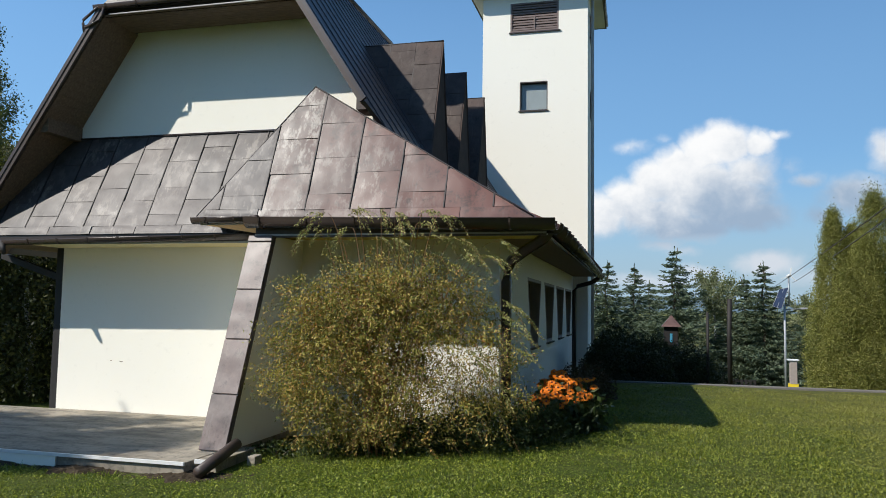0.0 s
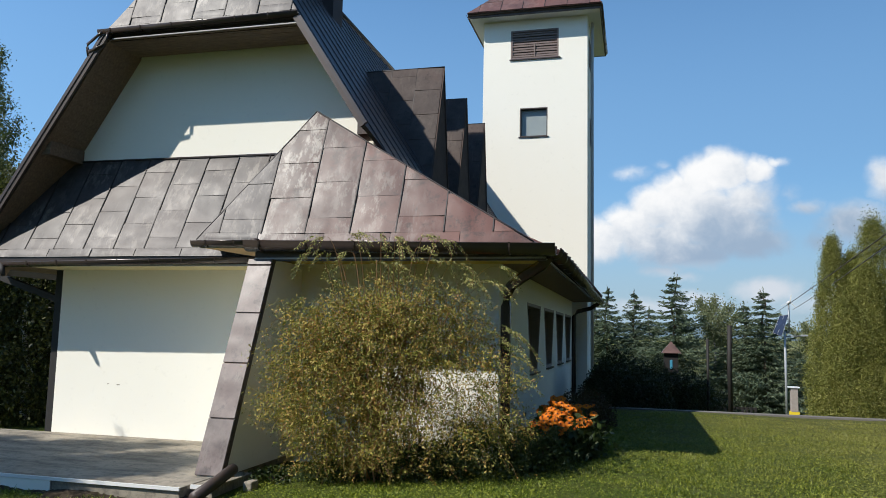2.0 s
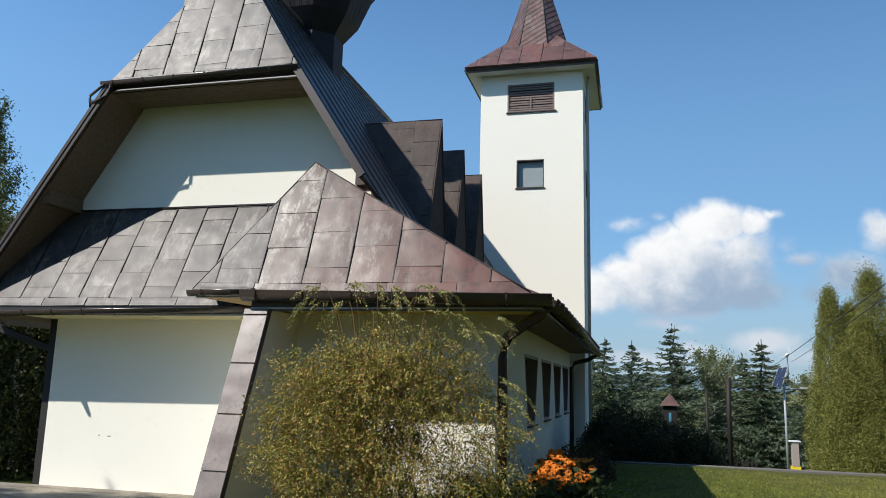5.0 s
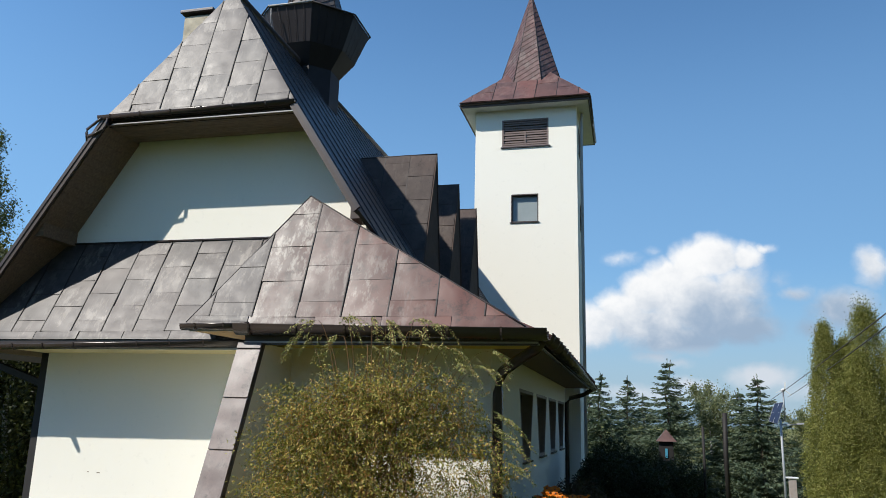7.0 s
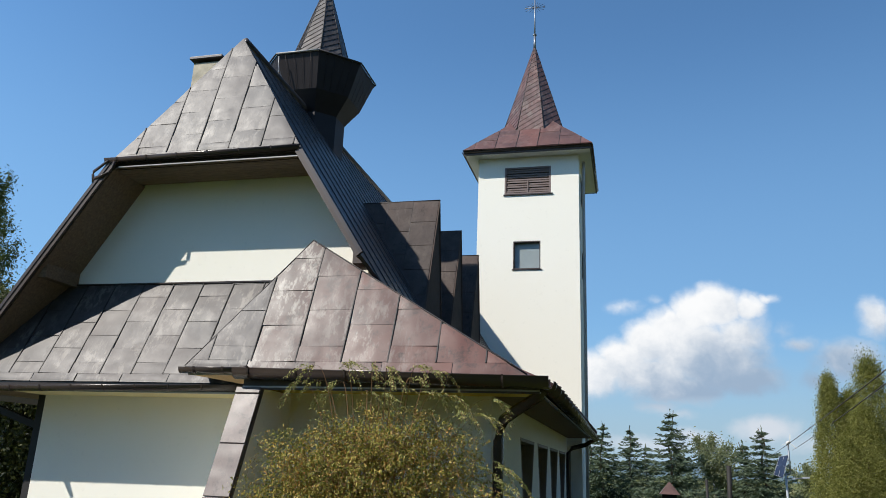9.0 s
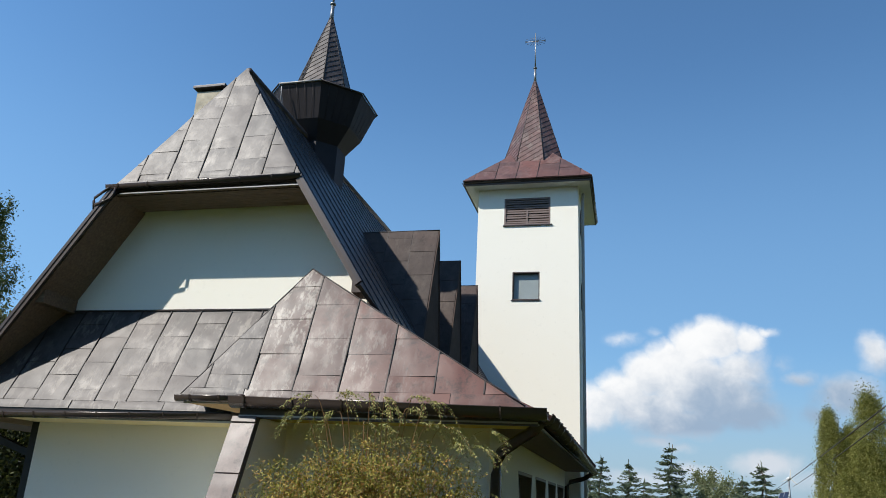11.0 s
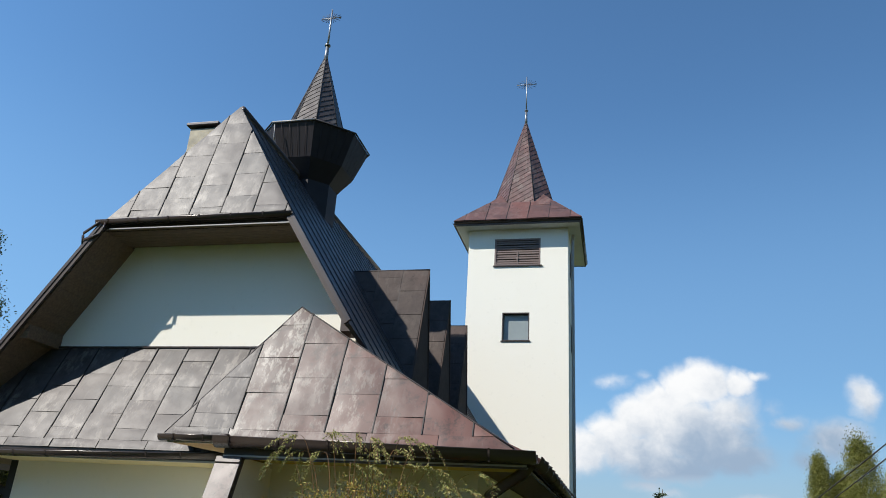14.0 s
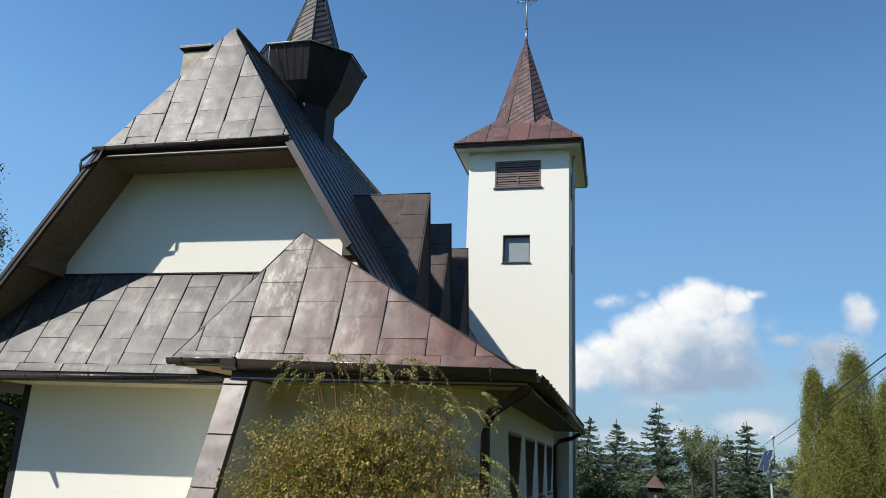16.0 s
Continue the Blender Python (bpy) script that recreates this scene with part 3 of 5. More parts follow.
def nave():
    boxes("front_wall", [(-8.55, -4.6, YW, YW + 0.3, -0.3, 2.6)], M_PLASTER, CHURCH, "white plastered front wall with a few scuffs")
    tube("gutter_spout", [(-8.88, 8.86, 2.34), (-8.78, 8.81, 2.17)], 0.05, M_BLACK, CHURCH, "", 8, 0.028)
    for x, z, w in ((-7.62, 0.62, 0.025), (-7.46, 0.612, 0.05)):
        boxes("plaster_scuff", [(x, x + w, YW - 0.003, YW + 0.01, z, z + 0.014)], M_CONCRETE, CHURCH)
    boxes("side_wall", [(-8.55, -8.25, YW + 0.3, NAVE_END - 0.4, -0.6, 3.6)], M_PLASTER, CHURCH)
    # upper gable
    slab("gable_wall", [(-8.55, YG, 3.7), (-3.25, YG, 3.7), (-3.25, YG, roof_z(-3.25) - 0.03), (-4.45, YG, roof_z(-4.45) - 0.03), (-7.35, YG, roof_z(-7.35) - 0.03), (-8.55, YG, roof_z(-8.55) - 0.03)],
         (0, 0.3, 0), M_PLASTER, CHURCH, "white plastered upper gable")
    slab("back_wall", [(-8.55, NAVE_END - 0.7, -0.6), (-2.4, NAVE_END - 0.7, -0.6), (-2.4, NAVE_END - 0.7, 2.3), (RX, NAVE_END - 0.7, RZ - 0.2), (-8.55, NAVE_END - 0.7, 3.7)], (0, 0.3, 0), M_PLASTER, CHURCH)
    # nave roof planes, cut back at the front by the half hip
    jw = 1.5
    jz = roof_z(RX + jw)
    apex_y = 9.57
    for sgn, low, vlow in ((1, 2.75, 2.52), (-1, 3.75, 3.75)):
        e = RX + sgn * low
        cut = RX + sgn * (2.53 if sgn > 0 else low)
        pts = [(RX + sgn * jw, YV, jz), (cut, YV, roof_z(cut)), (e, YV + 0.4, roof_z(e)), (e, NAVE_END, roof_z(e)), (RX, NAVE_END, RZ), (RX, apex_y, RZ)]
        n = Vector((-sgn * PITCH, 0, -1)).normalized() * 0.05
        roof = slab("nave_roof", pts, n, M_ROOF_DARK, CHURCH, "steep dark brown standing-seam roof")
        # standing seams down the slope
        out = -n.normalized()
        y = YV + 0.3
        while y < NAVE_END - 0.1:
            top = RX + sgn * max(0.0, jw * (1 - (y - YV) / (apex_y - YV))) if y < apex_y else RX
            a, b = Vector((top, y, roof_z(top))), Vector((e, y, roof_z(e)))
            bm = bmesh.new()
            w = Vector((0, 0.009, 0))
            prism(bm, [a - w, a + w, b + w, b - w], out * 0.015)
            part("seam", bm, M_ROOF_DARK, roof)
            y += 0.42
        # boarded verge soffit with its outer board
        ve = RX + sgn * vlow
        x0, x1 = RX + sgn * (jw + 0.05), ve
        nb = n.normalized()
        soffit = None
        count = int(abs(x1 - x0) / 0.07)
        for i in range(count):
            xa, xb = x0 + (x1 - x0) * i / count, x0 + (x1 - x0) * (i + 0.985) / count
            pa, pb = Vector((xa, YV + 0.03, roof_z(xa))) + n * 1.04, Vector((xb, YV + 0.03, roof_z(xb))) + n * 1.04
            d = Vector((0, YG - YV - 0.03, 0))
            bm = bmesh.new()
            prism(bm, [pa, pb, pb + d, pa + d], nb * 0.016)
            board = part("soffit_board", bm, M_TIMBER, soffit or CHURCH, "" if soffit else "brown stained timber boarding under the roof edge")
            soffit = soffit or board
        bm = bmesh.new()
        pa, pb = Vector((RX + sgn * jw, YV - 0.03, jz)) - nb * 0.02, Vector((ve, YV - 0.03, roof_z(ve))) - nb * 0.02
        prism(bm, [pa, pb, pb + nb * 0.085, pa + nb * 0.085], (0, 0.035, 0))
        part("verge_board", bm, M_FRAME, CHURCH, "dark brown sheet-clad roof edge")
        bm = bmesh.new()
        pa, pb = pa + Vector((0, -0.012, 0)) - nb * 0.025, pb + Vector((0, -0.012, 0)) - nb * 0.025
        prism(bm, [pa, pb, pb + nb * 0.05, pa + nb * 0.05], (0, 0.05, 0))
        part("verge_cap", bm, M_ROOF_DARK, CHURCH)
    tube("ridge_cap", [(RX, apex_y + 0.05, RZ + 0.03), (RX, (apex_y + NAVE_END) / 2, RZ + 0.03), (RX, NAVE_END, RZ + 0.03)], 0.055, M_ROOF_DARK, CHURCH, "rolled metal ridge cap", 8)
    # half hip
    V = Vector((0, apex_y - YV, RZ + 0.04 - jz)).normalized()
    length = math.hypot(apex_y - YV, RZ + 0.04 - jz)
    tri = [(-jw - 0.04, 0.0), (jw + 0.04, 0.0), (0.0, length)]
    hip = slab("half_hip_roof", [(RX - jw - 0.04, YV, jz), (RX + jw + 0.04, YV, jz), (RX, apex_y, RZ + 0.04)], (0, 0.06, -0.03), M_ROOF_DARK, CHURCH, "half hip of brown metal sheets")
    sheet_roof(hip, (RX, YV, jz), (1, 0, 0), V, tri, 0.507, -0.138, 0.447, 0.10, M_ROOF, 3, joints=(0.217, 0.42))
    gutter((RX - jw - 0.12, YV - 0.015, jz + 0.02), (RX + jw + 0.03, YV - 0.015, jz + 0.035), (0, -1, 0), hip, 0.055, 0.5)
    boxes("eave_board", [(RX - jw - 0.02, RX + jw + 0.02, YV + 0.06, YV + 0.09, jz - 0.11, jz - 0.03)], M_GUTTER, hip)
    boxes("eave_trim", [(RX - jw + 0.1, RX + jw, YV - 0.004, YV + 0.02, jz - 0.105, jz - 0.09)], M_TRIM, hip)
    for i in range(6):
        boxes("soffit_board", [(RX - jw, RX + jw, YV + 0.03 + i * 0.115, YV + 0.03 + i * 0.115 + 0.109, jz - 0.11, jz - 0.09)], M_TIMBER, hip)
    # bracket at the gutter end
    tube("gutter_outlet", [(RX - jw + 0.05, YV - 0.05, jz - 0.02), (RX - jw + 0.05, YV - 0.05, jz - 0.15), (RX - jw + 0.01, YV - 0.05, jz - 0.20), (RX - jw - 0.25, YV - 0.04, jz - 0.27), (RX - jw - 0.28, YV - 0.02, jz - 0.38)], 0.022, M_GUTTER, hip, "", 8)
    tube("gutter_stay", [(RX - jw - 0.04, YV - 0.05, jz + 0.0), (RX - jw - 0.10, YV - 0.05, jz - 0.04), (RX - jw - 0.28, YV - 0.05, jz - 0.17), (RX - jw - 0.29, YV - 0.04, jz - 0.21), (RX - jw - 0.27, YV - 0.03, jz - 0.34)], 0.02, M_GUTTER, hip, "", 8)
    boxes("purlin_end", [(-3.62, -3.48, 9.25, 9.62, 4.12, 4.28)], M_FRAME, CHURCH)
    slab("purlin", [(-8.49, 8.99, 3.97), (-8.31, 8.99, 3.97), (-8.31, 8.99, 4.17), (-8.49, 8.99, 3.99)], (0, 0.7, 0), M_TIMBER, CHURCH, "dark timber purlin under the roof edge")
    boxes("corner_board", [(-8.68, -8.553, YW + 0.01, YW + 0.12, -0.12, 2.32)], M_BLACK, CHURCH, "dark brown corner board")
    slab("tie_beam", [(-8.60, YW + 0.02, 1.80), (-8.60, YW + 0.02, 1.90), (-9.75, YW + 0.02, 2.26), (-9.75, YW + 0.02, 2.16)], (0, 0.09, 0), M_BLACK, CHURCH, "slanting dark timber beam under the eave")
    # skirt roof under the upper gable
    ang = radians(63.7)
    V = Vector((0, math.cos(ang), math.sin(ang)))
    lip_y, lip_z, ln = 8.93, 2.443, 1.74
    x0, x1, xt = -9.62, -4.2, -8.55
    skirt = slab("skirt_roof", [(x0, lip_y, lip_z), (x1, lip_y, lip_z), (x1, lip_y + V.y * ln, lip_z + V.z * ln), (xt, lip_y + V.y * ln, lip_z + V.z * ln)], (0, 0.07, -0.035), M_ROOF_DARK, CHURCH, "steep brown sheet roof below the gable")
    sheet_roof(skirt, (x0, lip_y, lip_z), (1, 0, 0), V, [(0, 0), (x1 - x0, 0), (x1 - x0, ln), (xt - x0, ln)], 0.498, -7.606 - x0, 0.461, 0.13, M_ROOF, 8, joints=(0.313, 0.555))
    boxes("flashing", [(xt, -4.2, YG - 0.03, YG + 0.0, lip_z + V.z * ln - 0.01, lip_z + V.z * ln + 0.012)], M_GUTTER, skirt)
    gutter((x0, lip_y - 0.045, lip_z - 0.10), (-4.75, lip_y - 0.045, lip_z - 0.03), (0, -1, 0), skirt, 0.062, 0.5)
    boxes("eave_trim", [(x0, -4.78, lip_y + 0.01, lip_y + 0.03, 2.31, 2.335)], M_TRIM, skirt)
    boxes("eave_board", [(x0, -4.78, lip_y + 0.01, lip_y + 0.04, 2.336, 2.45)], M_GUTTER, skirt)
    boxes("soffit", [(-8.6, -4.6, lip_y + 0.04, YW, 2.32, 2.36)], M_SOFFIT, CHURCH, "cream plastered soffit over the terrace")
    for i in range(9):
        boxes("soffit_board", [(x0 + i * 0.115, x0 + i * 0.115 + 0.109, lip_y + 0.04, YW + 1.5, 2.325, 2.35)], M_TIMBER, skirt)


def pleats():
    """Three narrow, steep cross gables on the right slope of the nave."""
    xr, apex, drop, foot = -3.23, 6.10, 2.75, 3.35
    run, rear = 0.88, 0.60
    for k in range(3):
        yc = 12.27 + 1.81 * k
        bm = bmesh.new()
        prism(bm, [(xr, yc - run, foot), (xr, yc, apex), (xr, yc + rear, foot)], (-1.75, 0, 0))
        body = part("cross_gable", bm, M_PLEAT, CHURCH, "steep narrow cross gable clad in dark brown metal sheets")
        V = Vector((0, run, drop)).normalized()
        ln = math.hypot(run, drop)
        sheet_roof(body, (xr - 1.75, yc - run, foot), (1, 0, 0), V, [(0, 0), (1.75, 0), (1.75, ln), (0, ln)], 0.47, 0.34, 0.50, 0.0, M_PLEAT_SHEET, 20 + k, 0.010, joints=(0.42, 0.23))
        bm = bmesh.new()
        prism(bm, [(xr, yc - run, foot), (xr, yc, apex), (xr, yc, apex - 0.07), (xr, yc - run + 0.03, foot)], (0.022, 0, 0))
        part("verge_board", bm, M_PLEAT, body)
        tube("ridge_cap", [(xr - 1.7, yc, apex + 0.006), (xr + 0.02, yc, apex + 0.006)], 0.014, M_SEAM, body, "", 6)
        bm = bmesh.new()
        prism(bm, [(xr, yc, apex), (xr, yc + rear, foot), (xr, yc + rear - 0.03, foot), (xr, yc, apex - 0.07)], (0.022, 0, 0))
        part("verge_board", bm, M_PLEAT, body)


def wing():
    ang = radians(69)
    V = Vector((0, math.cos(ang), math.sin(ang)))
    y0, zl, zr = 8.45, 2.56, 2.49
    z0 = 2.53
    xa, xr, xl, xh = -4.18, -0.96, -5.47, -1.12
    ap = Vector((xa, 9.18, z0 + (9.18 - y0) * math.tan(ang)))
    zs = z0 + 0.07                      # the shorter eave beside the pillar
    ys = y0 + 0.07 / math.tan(ang)
    face = slab("wing_roof", [(xh, y0, z0), ap, (xl, ys, zs), (-4.575, ys, zs), (-4.575, y0, z0)], (0, 0.05, -0.02), M_ROOF_DARK, CHURCH, "steep hipped wing roof of reddish brown metal sheets")
    ln = (ap.z - z0) / math.sin(ang)
    off = 0.07 / math.sin(ang)
    va = off + (ln - off) * (-4.578 - xl) / (xa - xl)      # height of the left hip over the pillar
    sheet_roof(face, (0, y0, z0), (1, 0, 0), V, [(-4.575, 0), (xh, 0), (xa, ln), (-4.575, va)], 0.594, -4.572, 0.53, 0.15, M_ROOF_RED, 31, joints=(0.676, 0.37))
    sheet_roof(face, (0, y0, z0), (1, 0, 0), V, [(xl, off), (-4.58, off), (-4.58, va)], 0.594, -4.572, 0.53, off + 0.1, M_ROOF, 32, joints=(0.676, 0.37))
    # right slope
    back = Vector((xa, 20.4, ap.z))
    slab("wing_roof", [(xh, y0, z0), (xr - 0.02, y0 + 0.1, z0 - 0.05), (xr - 0.02, 20.4, z0 - 0.1), back, ap], (-0.03, 0, -0.06), M_ROOF_RED, CHURCH, "low-pitched brown sheet roof over the side wing")
    # left slope down to the skirt roof
    slab("wing_roof", [(xl, ys, zs), ap, (xa, 9.62, ap.z), (xl, 9.62, zs)], (0.04, 0, -0.04), M_ROOF, CHURCH)
    # ridge trims
    for a, b in ((ap, Vector((xh, y0, z0))), (ap, Vector((xl, ys, zs)))):
        tube("hip_cap", [a + (b - a) * i / 6 + Vector((0, 0, 0.012)) for i in range(7)], 0.010, M_SEAM, face, "", 6)
    i = 2
    while i < 24:                        # rolled seam ends along the side eave
        y = y0 + 0.25 + i * 0.5
        tube("seam", [(xr + 0.10, y, z0 - 0.03), (xr - 0.6, y, z0 + 0.27)], 0.05, M_ROOF_RED, face, "", 6)
        i += 1
    g = gutter((-4.68, y0 - 0.085, zl + 0.0), (xr + 0.10, y0 - 0.085, zr + 0.0), (0, -1, 0), face, 0.12, 0.62)
    gutter((xl - 0.02, ys - 0.045, zs - 0.025), (-4.60, ys - 0.045, zs - 0.025), (0, -1, 0), face, 0.065, 0.4)
    gutter((xr + 0.06, y0 - 0.03, zr - 0.04), (xr + 0.06, 20.3, zr - 0.11), (1, 0, 0), face, 0.09, 0.62)
    tube("gutter_plug", [(-4.62, ys - 0.035, zs - 0.085), (-4.62, ys - 0.035, zs + 0.01)], 0.05, M_FRAME, face, "", 8)
    boxes("eave_board", [(-4.62, xr - 0.02, y0 + 0.02, y0 + 0.05, 2.33, 2.5)], M_FRAME, face)
    boxes("eave_board", [(xr - 0.05, xr - 0.02, y0 + 0.05, 20.35, 2.34, 2.5)], M_GUTTER, face)
    boxes("eave_trim", [(-4.62, xr - 0.02, y0 + 0.006, y0 + 0.02, 2.352, 2.372)], M_TRIM, face)
    boxes("eave_trim", [(xr - 0.02, xr - 0.008, y0 + 0.02, 20.35, 2.335, 2.35)], M_TRIM, face)
    slab("eave_soffit", [(xl + 0.12, ys + 0.02, zs - 0.10), (-4.64, ys + 0.02, zs - 0.10), (-4.64, 8.80, 2.40)], (0, 0.005, 0.02), M_PINE, face, "raw pine boarding under the short eave")
    boxes("soffit_edge", [(xl + 0.06, -4.575, ys + 0.0, ys + 0.03, zs - 0.10, zs - 0.06)], M_TRIM, face)
    boxes("soffit", [(-4.6, xr - 0.05, y0 + 0.05, YF, 2.37, 2.40)], M_SOFFIT_DEEP, CHURCH, "ochre painted soffit")
    boxes("side_soffit", [(-1.64, xr - 0.05, YF + 0.002, 20.4, 2.371, 2.40)], M_TIMBER, CHURCH, "brown boarded soffit along the side wall")
    # walls
    boxes("wing_wall", [(-4.525, -1.96, YF, YF + 0.3, -0.4, 2.4)], M_PLASTER, CHURCH, "white plastered front wall behind the bush")
    wx, th = -1.66, -0.3
    bm = bmesh.new()
    zt, zb, y1, y2 = 1.99, 0.86, YF, 20.5
    prism(bm, [(wx, y1, -0.4), (wx, y2, -0.4), (wx, y2, zb), (wx, y1, zb)], (th, 0, 0))
    prism(bm, [(wx, y1, zt), (wx, y2, zt), (wx, y2, 2.4), (wx, y1, 2.4)], (th, 0, 0))
    cents = [12.67, 14.92, 17.07, 19.16]
    tops, bots = 0.88, 0.46
    prev = (y1, y1)
    for c in cents:
        prism(bm, [(wx, prev[0], zb), (wx, c - bots, zb), (wx, c - tops, zt), (wx, prev[1], zt)], (th, 0, 0))
        prev = (c + bots, c + tops)
    prism(bm, [(wx, prev[0], zb), (wx, y2, zb), (wx, y2, zt), (wx, prev[1], zt)], (th, 0, 0))
    part("side_wall", bm, M_PLASTER, CHURCH, "white plastered side wall with four tapering windows")
    for c in cents:
        bm = bmesh.new()
        f = 0.05
        o = [(c - bots, zb), (c + bots, zb), (c + tops, zt), (c - tops, zt)]
        q = [(c - bots + f, zb + f), (c + bots - f, zb + f), (c + tops - f * 1.3, zt - f), (c - tops + f * 1.3, zt - f)]
        for i in range(4):
            j = (i + 1) % 4
            prism(bm, [(wx + 0.004, *o[i]), (wx + 0.004, *o[j]), (wx + 0.004, *q[j]), (wx + 0.004, *q[i])], (-0.25, 0, 0))
        prism(bm, [(wx - 0.22, c - 0.03, zb + f), (wx - 0.22, c + 0.03, zb + f), (wx - 0.22, c + 0.03, zt - f), (wx - 0.22, c - 0.03, zt - f)], (0.05, 0, 0))
        win = part("window", bm, M_REVEAL, CHURCH, "deep tapering window, wide at the top, brown timber lining")
        slab("pane", [(wx - 0.205, *p) for p in q], (0.008, 0, 0), M_GLASS, win)
        boxes("sill", [(wx + 0.001, wx + 0.05, c - bots - 0.05, c + bots + 0.05, zb - 0.03, zb - 0.002)], M_GUTTER, win)
    boxes("inner_floor", [(-4.3, -1.99, YW + 0.31, 20.4, -0.35, -0.3)], M_DARK, CHURCH)
    boxes("inner_wall", [(-4.4, -4.3, YW + 0.31, 20.4, -0.35, 2.4)], M_PLASTER, CHURCH)
    # downpipes
    for yy, name in ((YW + 0.1, "near"), (20.42, "far")):
        if name == "near":
            pts = [(xr + 0.0, y0 + 0.08, 2.38), (xr - 0.08, y0 + 0.25, 2.31), (-1.27, 8.85, 2.19), (-1.48, 9.10, 2.08), (-1.545, 9.20, 1.99), (-1.56, 9.22, 1.83), (-1.56, 9.22, 1.0), (-1.56, 9.22, -0.2)]
        else:
            pts = [(xr + 0.05, 20.0, zr - 0.15), (xr - 0.2, 20.05, zr - 0.3), (-1.5, 20.2, zr - 0.38), (-1.6, 20.3, zr - 0.5), (-1.6, 20.3, 1.0), (-1.6, 20.3, -0.2)]
        tube("downpipe", pts, 0.066 if name == "near" else 0.055, M_GUTTER, CHURCH, "dark brown metal downpipe", 12)


def pillar():
    """The leaning wing wall at the terrace with its metal-clad front edge."""
    xl, xr = -4.66, -4.36
    base, top = (7.48, -0.12), (8.44, 2.345)
    slab("leaning_pillar", [(xl, base[0], base[1]), (xl, YW, base[1]), (xl, YW, top[1]), (xl, top[0], top[1])], (xr - xl, 0, 0), M_PLASTER, CHURCH, "leaning white plastered wing wall")
    way = Vector((0, top[0] - base[0], top[1] - base[1]))
    out = Vector((0, -way.z, way.y)).normalized()
    p = Vector((0, *base))
    cuts = [0.0, 0.24, 0.487, 0.725, 0.966, 1.0]
    for a, b in zip(cuts, cuts[1:]):
        q0, q1 = p + way * (a + 0.002), p + way * (b - 0.002)
        bm = bmesh.new()
        prism(bm, [(xl - 0.012, q0.y, q0.z), (xr + 0.012, q0.y, q0.z), (xr + 0.012, q1.y, q1.z), (xl - 0.012, q1.y, q1.z)], out * (0.03 if b < 1 else 0.04))
        bmesh.ops.bevel(bm, geom=bm.edges[:], offset=0.005, segments=1, affect="EDGES")
        part("cladding_sheet", bm, M_CLAD, CHURCH, "brown metal cladding sheet")
    bm = bmesh.new()
    prism(bm, [(xr + 0.004, *base), (xr + 0.004, base[0] + 0.06, base[1]), (xr + 0.004, top[0] + 0.06, top[1]), (xr + 0.004, *top)], (0.01, 0, 0))
    part("cladding_edge", bm, M_FRAME, CHURCH)


nave()
pleats()
wing()
pillar()


def turret():
    cx, cy = -5.92, 12.55
    body = thing("ridge_turret", (cx, cy, 7.0), "dark octagonal metal ridge turret with a shingled spire and cross", "turret")

    def octo(r, z):
        return [Vector((cx + r * math.sin(radians(22.5 + 45 * k)), cy - r * math.cos(radians(22.5 + 45 * k)), z)) for k in range(8)]

    levels = [(0.58, 6.6), (0.58, 7.95), (0.86, 8.3), (1.12, 8.94)]
    bm = bmesh.new()
    rings = [[bm.verts.new(p) for p in octo(r, z)] for r, z in levels]
    for a, b in zip(rings, rings[1:]):
        for k in range(8):
            bm.faces.new((a[k], a[(k + 1) % 8], b[(k + 1) % 8], b[k]))
    bm.faces.new(rings[0]), bm.faces.new(rings[-1])
    part("drum", bm, M_TURRET, body)
    rim = octo(1.14, 8.95)
    for k in range(8):
        tube("rim_cap", [rim[k], rim[(k + 1) % 8]], 0.018, M_TRIM if k == 7 else M_SEAM, body, "", 6)
    spire(body, cx, cy, octo(0.68, 8.98), 11.22, M_ROOF, 0.14)
    tube("cable", [(-6.28, 11.46, 8.87), (-6.29, 11.52, 8.62), (-6.26, 11.62, 8.36)], 0.009, M_TRIM, body, "thin pale cable", 6)
    for k in range(8):                       # upright boards on the flared sides
        p, q = octo(0.875, 8.3), octo(1.13, 8.93)
        for j in range(1, 5):
            tube("board_joint", [p[k].lerp(p[(k + 1) % 8], j / 5), q[k].lerp(q[(k + 1) % 8], j / 5)], 0.003, M_TURRET, body, "", 4)
    cross(body, cx, cy, 11.22, 12.44, 0.23)


